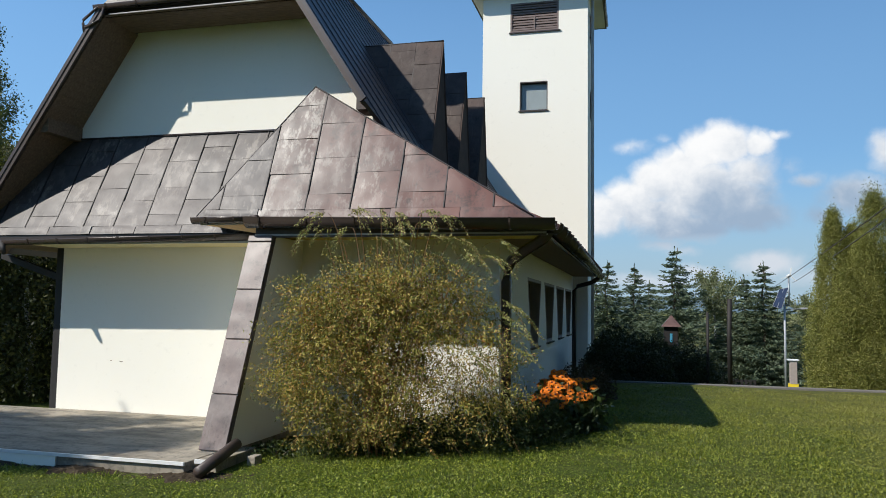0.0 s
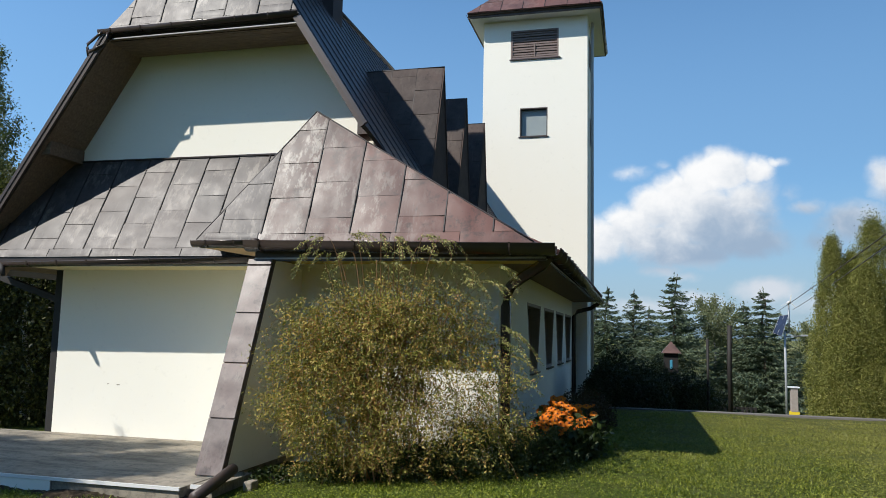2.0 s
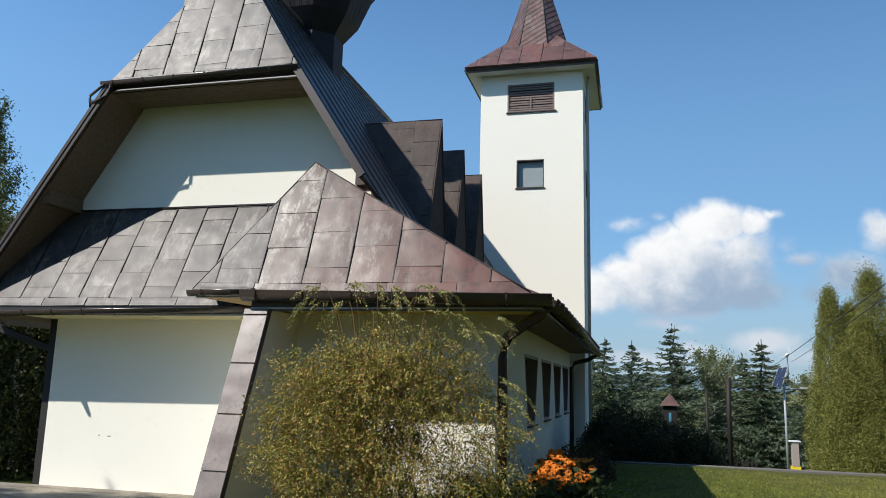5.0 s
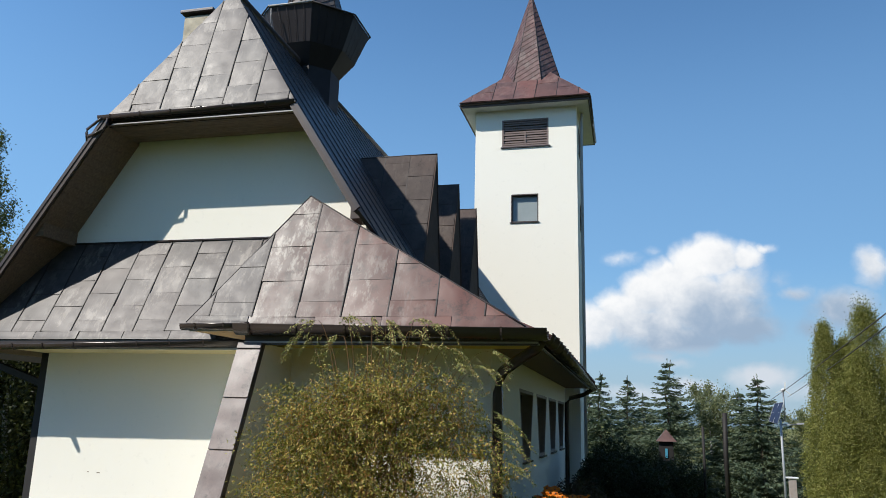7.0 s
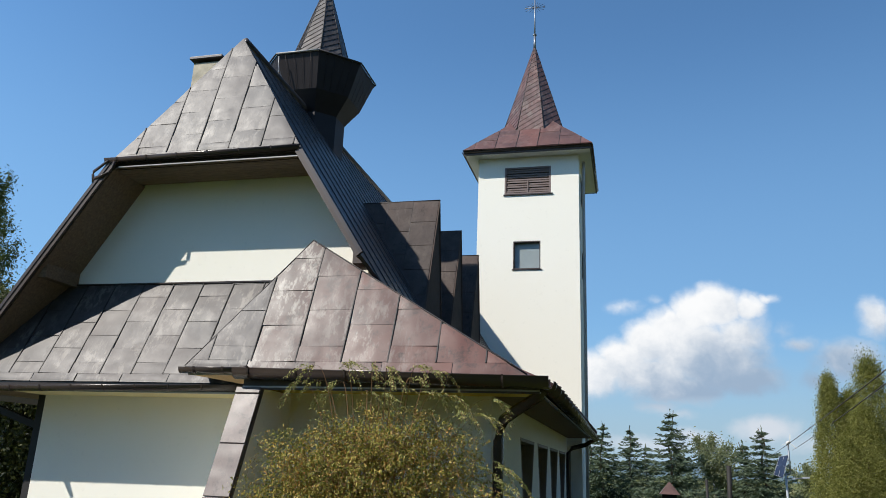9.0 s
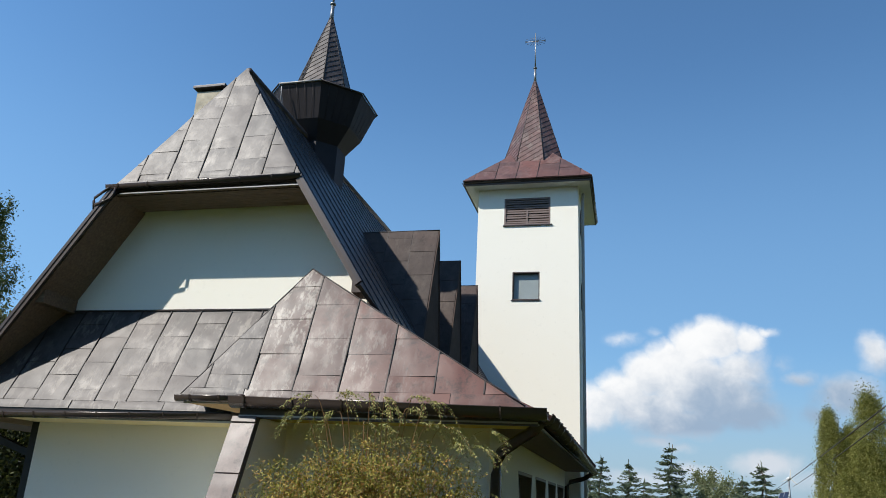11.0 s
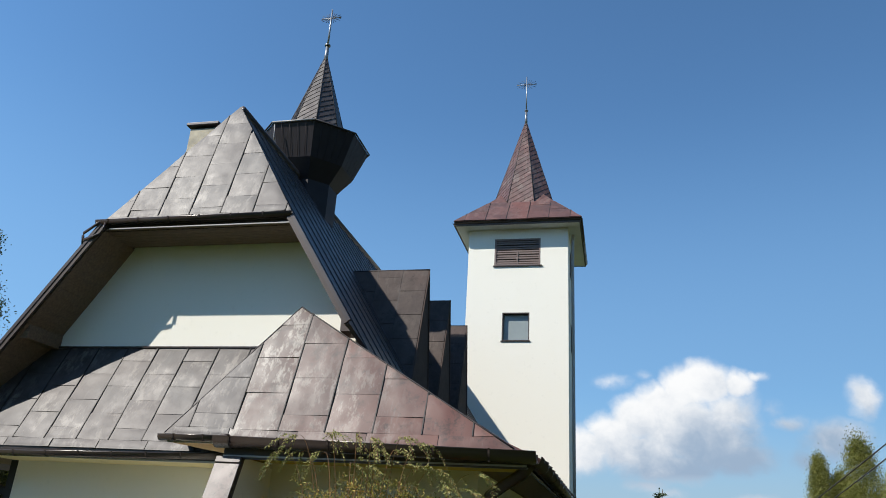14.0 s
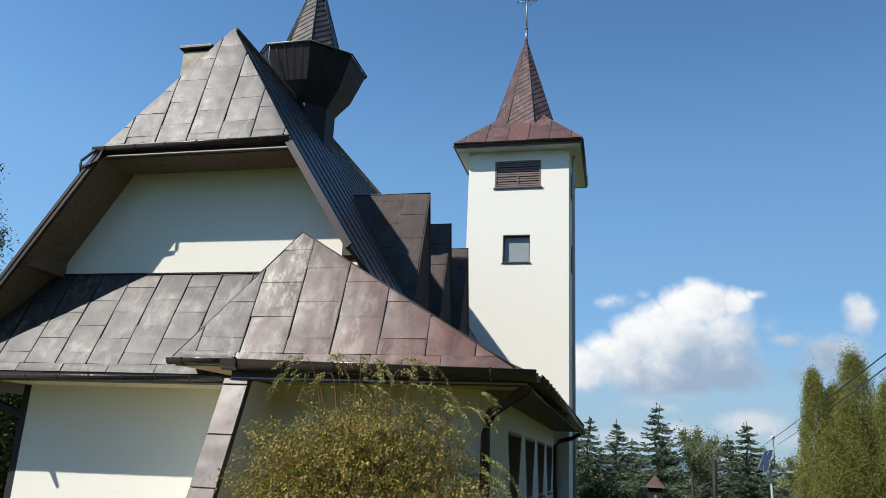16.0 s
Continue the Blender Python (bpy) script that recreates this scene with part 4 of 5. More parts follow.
def spire(body, cx, cy, ring, top, mat, rowh):
    """An eight-sided spire, each face covered with slanting sheets."""
    apex = Vector((cx, cy, top))
    for k in range(8):
        a, b = ring[k], ring[(k + 1) % 8]
        n = (b - a).cross(apex - a).normalized()
        if n.dot((a + b) / 2 - Vector((cx, cy, a.z))) < 0:
            n = -n
        f = slab("spire_face", [a, b, apex], -n * 0.02, M_ROOF_DARK, body)
        # slanting courses of small shingles
        U = (b - a).normalized()
        V = n.cross(U)
        h, w = (apex - (a + b) / 2).length, (b - a).length
        sl, wide = 0.72, rowh * 1.5
        flat = [(p[0], p[1] - sl * p[0]) for p in ((0, 0), (w, 0), (w / 2, h))]
        for i in range(int((h + sl * w) / rowh) + 2):
            v0 = i * rowh - sl * w
            row = clip(clip(flat, 1, v0, False), 1, v0 + rowh - 0.006, True)
            u = -wide * (0.5 if i % 2 else 0.0)
            while u < w and len(row) >= 3:
                cell = clip(clip(row, 0, u, False), 0, u + wide - 0.004, True)
                u += wide
                if len(cell) < 3 or abs(sum(p[0] * q[1] - p[1] * q[0] for p, q in zip(cell, cell[1:] + cell[:1]))) < 0.002:
                    continue
                mid = sum(p[1] for p in cell) / len(cell)
                bm = bmesh.new()
                lo, hi = [], []
                for p in cell:
                    q = a + U * p[0] + V * (p[1] + sl * p[0])
                    lo.append(q), hi.append(q + n * (0.016 if p[1] < mid else 0.007))
                solid(bm, lo + hi, [tuple(range(len(lo))), tuple(range(len(lo), 2 * len(lo)))] + [(j, (j + 1) % len(lo), len(lo) + (j + 1) % len(lo), len(lo) + j) for j in range(len(lo))])
                part("shingle", bm, mat, f)
        tube("hip_cap", [a + n * 0.01, apex], 0.014, M_SEAM, body, "", 6)


def cross(body, cx, cy, z0, z1, w):
    neck = z0 + (z1 - z0) * 0.2
    tube("finial", [(cx, cy, z0 - 0.18), (cx, cy, neck)], 0.05, M_STEEL, body, "", 10, 0.035)
    tube("finial_collar", [(cx, cy, neck), (cx, cy, neck + 0.03)], 0.062, M_STEEL, body, "", 10)
    bar = z1 - (z1 - z0) * 0.19
    tube("cross_post", [(cx, cy, neck), (cx, cy, z1)], 0.024, M_STEEL, body, "slender wrought metal cross", 8, 0.016)
    tube("cross_arm", [(cx - w, cy, bar), (cx + w, cy, bar)], 0.012, M_STEEL, body, "", 6)
    for sx in (-1, 1):
        for deg, reach in ((20, 0.95), (-20, 0.95), (42, 0.7), (-42, 0.7), (64, 0.6), (-64, 0.6)):
            a = radians(deg)
            tube("cross_ray", [(cx + sx * 0.03, cy, bar), (cx + sx * w * reach * math.cos(a), cy, bar + w * reach * math.sin(a))], 0.006, M_IRON, body, "", 5)
        for d in (-1, 1):
            tube("cross_curl", [(cx + sx * w * 0.72, cy, bar), (cx + sx * w * 0.9, cy, bar + d * 0.035), (cx + sx * w, cy, bar + d * 0.03)], 0.006, M_IRON, body, "", 5)


turret()


def chimney():
    ob = thing("chimney", (-7.0, 10.3, 6.0), "rendered yellowish chimney with a metal cap on the nave roof", "chimney")
    x0, x1, y0, y1 = -7.2, -6.7, 10.2, 10.7
    boxes("shaft", [(x0, x1, y0, y1, 5.6, 8.08)], M_BRICK, ob, "", 0.01)
    boxes("flue_gap", [(x0 + 0.05, x1 - 0.05, y0 + 0.05, y1 - 0.05, 8.08, 8.13)], M_DARK, ob)
    boxes("cap", [(x0 - 0.06, x1 + 0.06, y0 - 0.06, y1 + 0.06, 8.13, 8.18)], M_ROOF_DARK, ob, "", 0.008)


chimney()


# ---- bell tower ----
def bell_tower():
    ob = thing("bell_tower", (-2.73, 21.85, -0.1), "white plastered bell tower with a red-brown metal spire", "tower")
    x0, x1, y0, y1, zt = -4.21, -1.26, 20.5, 23.4, 10.45
    lou, win = (-3.42, -2.06, 9.27, 10.12), (-3.14, -2.36, 7.0, 7.83)
    wall_sheet("tower_wall", (x0, x1, -0.6, zt), [lou, win], lambda u, v, d: (u, y0 + d, v), M_PLASTER, ob)
    lr, wr = (y0 + 0.8, y0 + 2.1, 9.27, 10.12), (y0 + 1.05, y0 + 1.85, 7.0, 7.83)
    wall_sheet("tower_wall", (y0 + 0.3, y1, -0.6, zt), [lr, wr], lambda u, v, d: (x1 - d, u, v), M_PLASTER, ob)
    boxes("tower_wall", [(x0, x0 + 0.3, y0 + 0.3, y1, -0.6, zt)], M_PLASTER, ob)
    boxes("tower_wall", [(x0 + 0.3, x1 - 0.3, y1 - 0.3, y1, -0.6, zt)], M_PLASTER, ob)
    boxes("tower_floor", [(x0 + 0.3, x1 - 0.3, y0 + 0.3, y1 - 0.3, 8.4, 8.5)], M_DARK, ob)

    def opening(side):
        def at(u, v, d):
            return (u, y0 + d, v) if side == "front" else (x1 - d, u, v)
        return at

    def bars(name, rects, d0, d1, side, mat, parent, label=""):
        bm = bmesh.new()
        at = opening(side)
        for a, b, c, d in rects:
            p, q = at(a, c, d0), at(b, d, d1)
            box(bm, min(p[0], q[0]), max(p[0], q[0]), min(p[1], q[1]), max(p[1], q[1]), c, d)
        return part(name, bm, mat, parent, label)

    for (a, b, c, d), side in ((lou, "front"), (lr, "side")):
        f = 0.05
        l = bars("belfry_louvre", [(a, a + f, c, d), (b - f, b, c, d), (a + f, b - f, c, c + f), (a + f, b - f, d - f, d), ((a + b) / 2 - 0.02, (a + b) / 2 + 0.02, c + f, c + 0.45)], 0.0, 0.12, side, M_SLAT, ob, "dark brown slatted belfry opening")
        for i in range(10):
            z = c + 0.07 + i * 0.075
            bars("slat", [(a + f, b - f, z, z + 0.048)], 0.015 + 0.02 * (i % 2), 0.10, side, M_SLAT, l)
        bars("sill", [(a - 0.03, b + 0.05, c - 0.03, c)], -0.04, 0.12, side, M_GUTTER, l)
        bars("backing", [(a, b, c, d)], 0.2, 0.22, side, M_DARK, l)
    for (a, b, c, d), side in ((win, "front"), (wr, "side")):
        f = 0.028
        w = bars("window", [(a, a + f, c, d), (b - f, b, c, d), (a + f, b - f, c, c + f), (a + f, b - f, d - f, d)], 0.004, 0.24, side, M_FRAME, ob, "small square tower window")
        bars("pane", [(a + f, b - f, c + f, d - f)], 0.135, 0.145, side, M_BLIND, w, "pale frosted pane")
        bars("sill", [(a - 0.03, b + 0.03, c - 0.025, c)], -0.03, 0.14, side, M_GUTTER, w)
    tube("downpipe", [(x1 + 0.12, y0 + 0.55, 10.4), (x1 + 0.10, y0 + 0.5, 10.2), (x1 + 0.10, y0 + 0.5, 5.0), (x1 + 0.10, y0 + 0.5, -0.3)], 0.045, M_TRIM, ob, "slender pale downpipe", 8)
    # eaves
    ex0, ex1, ey0, ey1, ez = -4.60, -0.87, 20.08, 23.8, 10.45
    boxes("eave_soffit", [(ex0 + 0.04, ex1 - 0.04, ey0 + 0.04, ey1 - 0.04, ez - 0.02, ez + 0.02)], M_WHITE, ob, "pale boxed soffit")
    for nm, r in (("f", (ex0, ex1, ey0, ey0 + 0.04)), ("b", (ex0, ex1, ey1 - 0.04, ey1)), ("l", (ex0, ex0 + 0.04, ey0 + 0.04, ey1 - 0.04)), ("r", (ex1 - 0.04, ex1, ey0 + 0.04, ey1 - 0.04))):
        boxes("eave_board", [(*r, ez - 0.03, ez + 0.09)], M_FRAME, ob)
    for a, b, s in (((ex0, ey0), (ex1, ey0), (0, -1, 0)), ((ex1, ey0), (ex1, ey1), (1, 0, 0)), ((ex0, ey0), (ex0, ey1), (-1, 0, 0))):
        gutter((a[0], a[1], ez + 0.07), (b[0], b[1], ez + 0.07), s, ob, 0.05, 0.9)
    # flared skirt up to the spire
    cx, cy = -2.72, 21.86
    z0, z1 = ez + 0.09, 11.48
    hx, hy, k = (ex1 - ex0) / 2 + 0.02, (ey1 - ey0) / 2 + 0.02, 1.02
    for U, h, w in (((1, 0, 0), hy, hx), ((0, 1, 0), hx, hy), ((-1, 0, 0), hy, hx), ((0, -1, 0), hx, hy)):
        U = Vector(U)
        inward = Vector((0, 0, 1)).cross(U)
        o = Vector((cx, cy, z0)) - inward * h
        V = (inward * (h - k) + Vector((0, 0, z1 - z0))).normalized()
        ll = math.hypot(h - k, z1 - z0)
        s = slab("spire_skirt", [o - U * w, o + U * w, o + U * k + V * ll, o - U * k + V * ll], U.cross(V) * -0.03, M_SPIRE, ob)
        sheet_roof(s, o, U, V, [(-w, 0), (w, 0), (k, ll), (-k, ll)], 0.62, 0.31, 0.75, 0.0, M_SPIRE, 41, 0.022, joints=(1.0, 0.6))
    R = 1.1
    ring = [Vector((cx + R * math.sin(radians(22.5 + 45 * i)), cy - R * math.cos(radians(22.5 + 45 * i)), z1 - 0.05)) for i in range(8)]
    spire(ob, cx, cy, ring, 15.0, M_SHINGLE, 0.19)
    for sx in (-1, 1):                   # broaches at the corners
        for sy in (-1, 1):
            a, b = Vector((cx + sx * k, cy + sy * 0.44, z1)), Vector((cx + sx * 0.44, cy + sy * k, z1))
            c, t = Vector((cx + sx * k, cy + sy * k, z1)), Vector((cx + sx * 0.66, cy + sy * 0.66, z1 + 0.42))
            bm = bmesh.new()
            solid(bm, [a, c, b, t], [(0, 1, 3), (1, 2, 3), (0, 3, 2), (0, 2, 1)])
            part("broach", bm, M_SPIRE, ob)
    cross(ob, cx, cy, 15.03, 16.77, 0.345)


bell_tower()


# ---- terrace ----
def terrace():
    ob = boxes("terrace", [(-11.5, -4.46, 6.87, YW, -0.42, -0.12), (-4.458, -4.2, 7.05, 7.9, -0.42, -0.125)], M_CONCRETE, None, "", 0.012)
    tagged(ob, "worn grey concrete terrace slab before the church wall", "terrace", kind="structure")
    boxes("edging_strip", [(-11.5, -4.45, 6.84, 6.866, -0.145, -0.112)], M_WHITE, ob, "white metal edging strip")
    boxes("edging_strip", [(-4.44, -4.21, 7.02, 7.046, -0.155, -0.115)], M_WHITE, ob, "white metal edging strip")
    boxes("plinth", [(-11.5, -6.0, 6.852, 6.868, -0.42, -0.15)], M_PLASTER, ob, "whitewashed side of the terrace slab")
    tagged(boxes("splash_block", [(-4.06, -3.96, 7.42, 7.58, -0.3, -0.13)], M_CONCRETE, None, "", 0.015), "small grey concrete splash block by the drain pipe", "block")
    tagged(tube("drain_pipe", [(-4.2, 7.45, -0.01), (-4.2, 7.1, -0.09), (-4.2, 6.72, -0.17)], 0.06, M_FRAME, None, "", 14), "brown metal drain pipe lying by the terrace corner", "pipe")


def soil_strip():
    """Dark crumbly earth between the slab and the lawn."""
    rng = np.random.default_rng(77)
    xs, ys = np.linspace(-11.5, -3.7, 300), np.linspace(6.5, 7.0, 22)
    X, Y = np.meshgrid(xs, ys, indexing="ij")
    edge = np.clip((Y - 6.55 - 0.06 * np.sin(X * 9.0) - 0.05 * np.sin(X * 23.0)) / 0.12, 0, 1)
    Z = ground_z(X, Y) - 0.03 + edge * (0.035 + 0.02 * np.sin(X * 5.3) + rng.uniform(0, 0.022, X.shape))
    ny = len(ys)
    faces = [(i * ny + j, (i + 1) * ny + j, (i + 1) * ny + j + 1, i * ny + j + 1) for i in range(len(xs) - 1) for j in range(ny - 1)]
    mesh = bpy.data.meshes.new("soil")
    mesh.from_pydata(np.stack([X, Y, Z], -1).reshape(-1, 3).tolist(), [], faces)
    tagged(link("soil", mesh, M_SOIL), "dark crumbly soil along the terrace edge", "soil", kind="stuff")


terrace()
soil_strip()


# ---- plants ----
def weeping_bush():
    rng = np.random.default_rng(11)
    base = np.array([-2.6, 8.0, float(ground_z(-2.6, 8.0))])
    ob = thing("weeping_bush", tuple(base), "large yellowing weeping bush before the church wall", "bush")
    leaves, ways, pale, pale_ways = [], [], [], []
    mesh_v, mesh_f = [], []

    def strand(pts, r0, r1):
        start = len(mesh_v)
        for i, p in enumerate(pts):
            r = r0 + (r1 - r0) * i / (len(pts) - 1)
            for k in range(3):
                a = k * math.tau / 3
                mesh_v.append((p[0] + r * math.cos(a), p[1] + r * math.sin(a), p[2]))
        for i in range(len(pts) - 1):
            for k in range(3):
                mesh_f.append((start + 3 * i + k, start + 3 * i + (k + 1) % 3, start + 3 * i + 3 + (k + 1) % 3, start + 3 * i + 3 + k))

    def twig(q, a2, length, count):
        d = np.array([math.cos(a2), math.sin(a2) * 0.8, rng.uniform(-0.1, 0.6)]) * length
        fall = rng.uniform(0.0, 0.28)
        strand([q + d * u + np.array([0, 0, -fall * u * u]) for u in np.linspace(0, 1, 4)], 0.0022, 0.001)
        for u in np.linspace(0.1, 1, count):
            leaves.append(q + d * u + np.array([0, 0, -fall * u * u]) + rng.normal(0, 0.024, 3))
            ways.append(d + np.array([0, 0, -1.2 * fall * u - 0.1]))

    mid = np.array([base[0] - 0.12, base[1] - 0.08, base[2] + 0.98])

    def skin(d, k):
        """A place k of the way out to the broad, flat-topped outline."""
        m = (abs(d[0]) ** 2.6 + abs(d[1]) ** 2.6 + abs(d[2]) ** 2.6) ** (-1 / 2.6)
        lump = 1 + 0.17 * math.sin(d[0] * 7 + d[2] * 5) * math.sin(d[1] * 4 + d[2] * 9 + 1)
        return mid + d * m * k * lump * np.array([1.20 if d[0] < 0 else 1.40 - 0.32 * max(0.0, d[2]) + 0.25 * max(0.0, -d[2]), 0.62, 1.12 if d[2] > 0 else 0.95])

    for s in range(34):                                       # stems fanning out from the foot
        d = unit(np.array([rng.normal(0, 0.9), rng.normal(0, 0.6), abs(rng.normal(0.75, 0.4))]))
        end = skin(d, rng.uniform(0.86, 1.04))
        p = base + np.array([rng.normal(-0.1, 0.2), rng.normal(0, 0.14), 0])
        pts = []
        for i in range(15):
            t = i / 14
            rise = math.sin(t * 1.75)
            q = np.array([p[0] + (end[0] - p[0]) * t ** 1.45, p[1] + (end[1] - p[1]) * t ** 1.45, p[2] + (end[2] - p[2]) * rise])
            pts.append(q + rng.normal(0, 0.012, 3))
        strand(pts, 0.011, 0.002)
        for j in range(15):                                   # side boughs, drooping at the ends
            t = rng.uniform(0.34, 1.0)
            q = pts[min(int(t * 14), 14)]
            a2 = rng.uniform(0, math.tau)
            way = np.array([math.cos(a2), math.sin(a2) * 0.8, rng.uniform(0.0, 0.5)]) * rng.uniform(0.15, 0.42)
            fall = rng.uniform(0.1, 0.4)
            bough = [q + way * u + np.array([0, 0, -fall * u * u]) for u in np.linspace(0, 1, 6)]
            strand(bough, 0.0035, 0.0018)
            for k in range(4):
                twig(bough[rng.integers(1, 6)], rng.uniform(0, math.tau), rng.uniform(0.06, 0.2), 11)

    def drooping(q, way, fall, r, step):
        """A thin twig that bends over, with pale leaves in pairs along it."""
        line = [q + way * u + np.array([0, 0, -fall * u * u]) for u in np.linspace(0, 1, 8)]
        strand(line, r, 0.0016)
        length = np.linalg.norm(way) + 0.5 * fall
        for u in np.linspace(0.25, 1, max(4, int(length / step))):
            c = q + way * u + np.array([0, 0, -fall * u * u])
            for sgn in (-1, 1):
                pale.append(c + np.array([sgn * 0.014, rng.normal(0, 0.01), rng.normal(0, 0.006)]))
                pale_ways.append(way * 0.6 + np.array([sgn * 0.3, 0, -0.35]))

    for s in range(19):                                       # long shoots that arch out over the dome
        x1 = -0.75 + 2.05 * (s + rng.uniform(-0.5, 0.5)) / 18
        top = base[2] + (2.50 - 0.36 * max(0.0, x1 - 0.5) - 0.25 * max(0.0, -x1 - 0.5)) + rng.uniform(-0.2, 0.2)
        end = np.array([mid[0] + x1, mid[1] + rng.uniform(-0.35, 0.3), top])
        start = np.array([mid[0] + x1 * 0.5, mid[1], base[2] + 1.35])
        line = [start + (end - start) * np.array([t, t, math.sin(t * 1.75)]) for t in np.linspace(0, 1, 14)]
        strand(line, 0.0065, 0.003)
        side = 1 if x1 > -0.3 else -1
        for k in range(3, 14):                                # short leafy twigs on the way up
            if rng.uniform() < 0.4:
                drooping(line[k], np.array([rng.normal(side * 0.05, 0.09), rng.normal(0, 0.07), 0.03]), rng.uniform(0.03, 0.1), 0.002, 0.022)
        for k in range(rng.integers(2, 5)):                   # the fan at the tip
            drooping(line[13 - k // 2], np.array([side * rng.uniform(0.10, 0.30), rng.normal(0, 0.1), rng.uniform(0.02, 0.1)]), rng.uniform(0.16, 0.36), 0.0028, 0.023)
    for s in range(22):                                       # boughs that hang over the corner and the bed
        q = np.array([mid[0] + rng.uniform(0.85, 1.35), mid[1] + rng.uniform(-0.4, 0.3), base[2] + rng.uniform(0.75, 1.75)])
        drooping(q, np.array([rng.uniform(0.25, 0.5), rng.normal(0, 0.12), rng.uniform(0.05, 0.2)]), rng.uniform(0.3, 0.6), 0.004, 0.018)
    made = 0
    while made < 3500:                                        # the leafy dome, thickest near its skin
        d = unit(rng.normal(size=3))
        q = skin(d, rng.uniform(0.3, 1.0) ** 0.4)
        x, z = q[0] - mid[0], q[2] - base[2]
        if z < 0.06 or math.sin(q[0] * 6.5 + 1.3) * math.sin(q[2] * 6 + q[1] * 4) > rng.uniform(0.2, 1.0):
            continue
        if x > 0.3 and z > 1.1 and rng.uniform() < 0.35 * min(1.0, x):
            continue
        if 0.6 < x < 1.32 and 0.62 < z < 1.2 and rng.uniform() < 0.6:
            continue
        if z < 0.5 and rng.uniform() < (0.7 if x > 0.2 else 0.12):
            continue
        made += 1
        twig(q, math.atan2(d[1], d[0]) + rng.normal(0, 0.9), rng.uniform(0.1, 0.3), 17)
    leaves, ways = np.array(leaves), np.array(ways)
    bare = (leaves[:, 0] > mid[0] + 0.6) & (leaves[:, 0] < mid[0] + 1.3) & (leaves[:, 2] > base[2] + 0.66) & (leaves[:, 2] < base[2] + 1.2)
    keep = (leaves[:, 1] < 9.2) & (leaves[:, 2] > base[2] + 0.04) & (~bare | (rng.uniform(size=len(leaves)) < 0.6))
    leaves, ways = leaves[keep], ways[keep]
    pale, pale_ways = np.array(pale), np.array(pale_ways)
    mesh = bpy.data.meshes.new("twig")
    mesh.from_pydata(mesh_v, [], mesh_f)
    tagged(link("twig", mesh, M_TWIG, ob), "thin brown twigs", kind="stuff")
    quads("leaves", leaf_quads(rng, leaves, 0.034, 0.016, unit(ways), 1.4, (-0.5, -0.6, 0.75)), M_BUSH, ob)
    quads("shoot_leaves", leaf_quads(rng, pale, 0.031, 0.014, unit(pale_ways), 0.5, (-0.5, -0.6, 0.75)), M_YOUNG, ob, "small grey-green leaves on the young shoots")


weeping_bush()


def low_shrub(name, spots, mat, n, size, label, seed, category="shrub", kind=""):
    """A low shrub as many leaves on the skin and inside of several mounds."""
    rng = np.random.default_rng(seed)
    cs = []
    for (x, y, rx, ry, h) in spots:
        m = int(n * rx * ry * h)
        d = unit(rng.normal(size=(m, 3)))
        rad = rng.uniform(0.35, 1.0, m) ** 0.4
        wob = 1 + 0.18 * np.sin(d[:, 0] * 7 + x) * np.sin(d[:, 1] * 6 + y)
        c = d * rad[:, None] * wob[:, None] * np.array([rx, ry, h])
        c[:, 2] = np.abs(c[:, 2])
        c += np.array([x, y, float(ground_z(x, y))])
        cs.append(c)
    c = np.concatenate(cs)
    x, y = spots[0][:2]
    ob = thing(name, (x, y, float(ground_z(x, y))), label, category, kind=kind)
    quads("leaves", leaf_quads(rng, c, size, size * 0.5), mat, ob)
    for (x, y, rx, ry, h) in spots:
        z = float(ground_z(x, y))
        for k in range(3):
            a = k * 2.1 + x
            tube("stem", [(x, y, z - 0.03), (x + rx * 0.3 * math.cos(a), y + ry * 0.3 * math.sin(a), z + h * 0.4), (x + rx * 0.6 * math.cos(a), y + ry * 0.6 * math.sin(a), z + h * 0.7)], 0.012, M_BARK, ob, "", 5, 0.004)
    return ob


low_shrub("ground_cover", [(-3.95, 7.95, 0.42, 0.35, 0.16), (-3.1, 8.1, 0.6, 0.4, 0.2), (-2.3, 8.1, 0.65, 0.45, 0.38), (-1.6, 8.25, 0.62, 0.5, 0.5), (-1.1, 8.7, 0.5, 0.5, 0.4)], M_SHRUB, 26000, 0.05, "low dark green planting under the bush", 21)
low_shrub("red_leaved_shrub", [(-0.95, 11.6, 0.5, 0.7, 0.55), (-0.8, 12.8, 0.5, 0.7, 0.6)], M_RED_SHRUB, 16000, 0.05, "low dark red-leaved shrub beside the side wall", 22)
# the tower's shade on these shrubs is partly painted into the leaf colour
low_shrub("dark_hedge", [(-0.4, 18.6, 0.8, 0.9, 1.6), (0.4, 19.0, 0.8, 0.9, 1.45), (-0.6, 17.0, 0.6, 0.9, 1.0), (1.2, 19.4, 0.8, 0.8, 1.25), (0.2, 17.4, 0.7, 0.6, 0.8), (1.9, 20.4, 0.6, 0.5, 0.9)], M_SHADED_LEAF, 14000, 0.06, "green shrubs with the tower's shade put into their dark colour", 23)


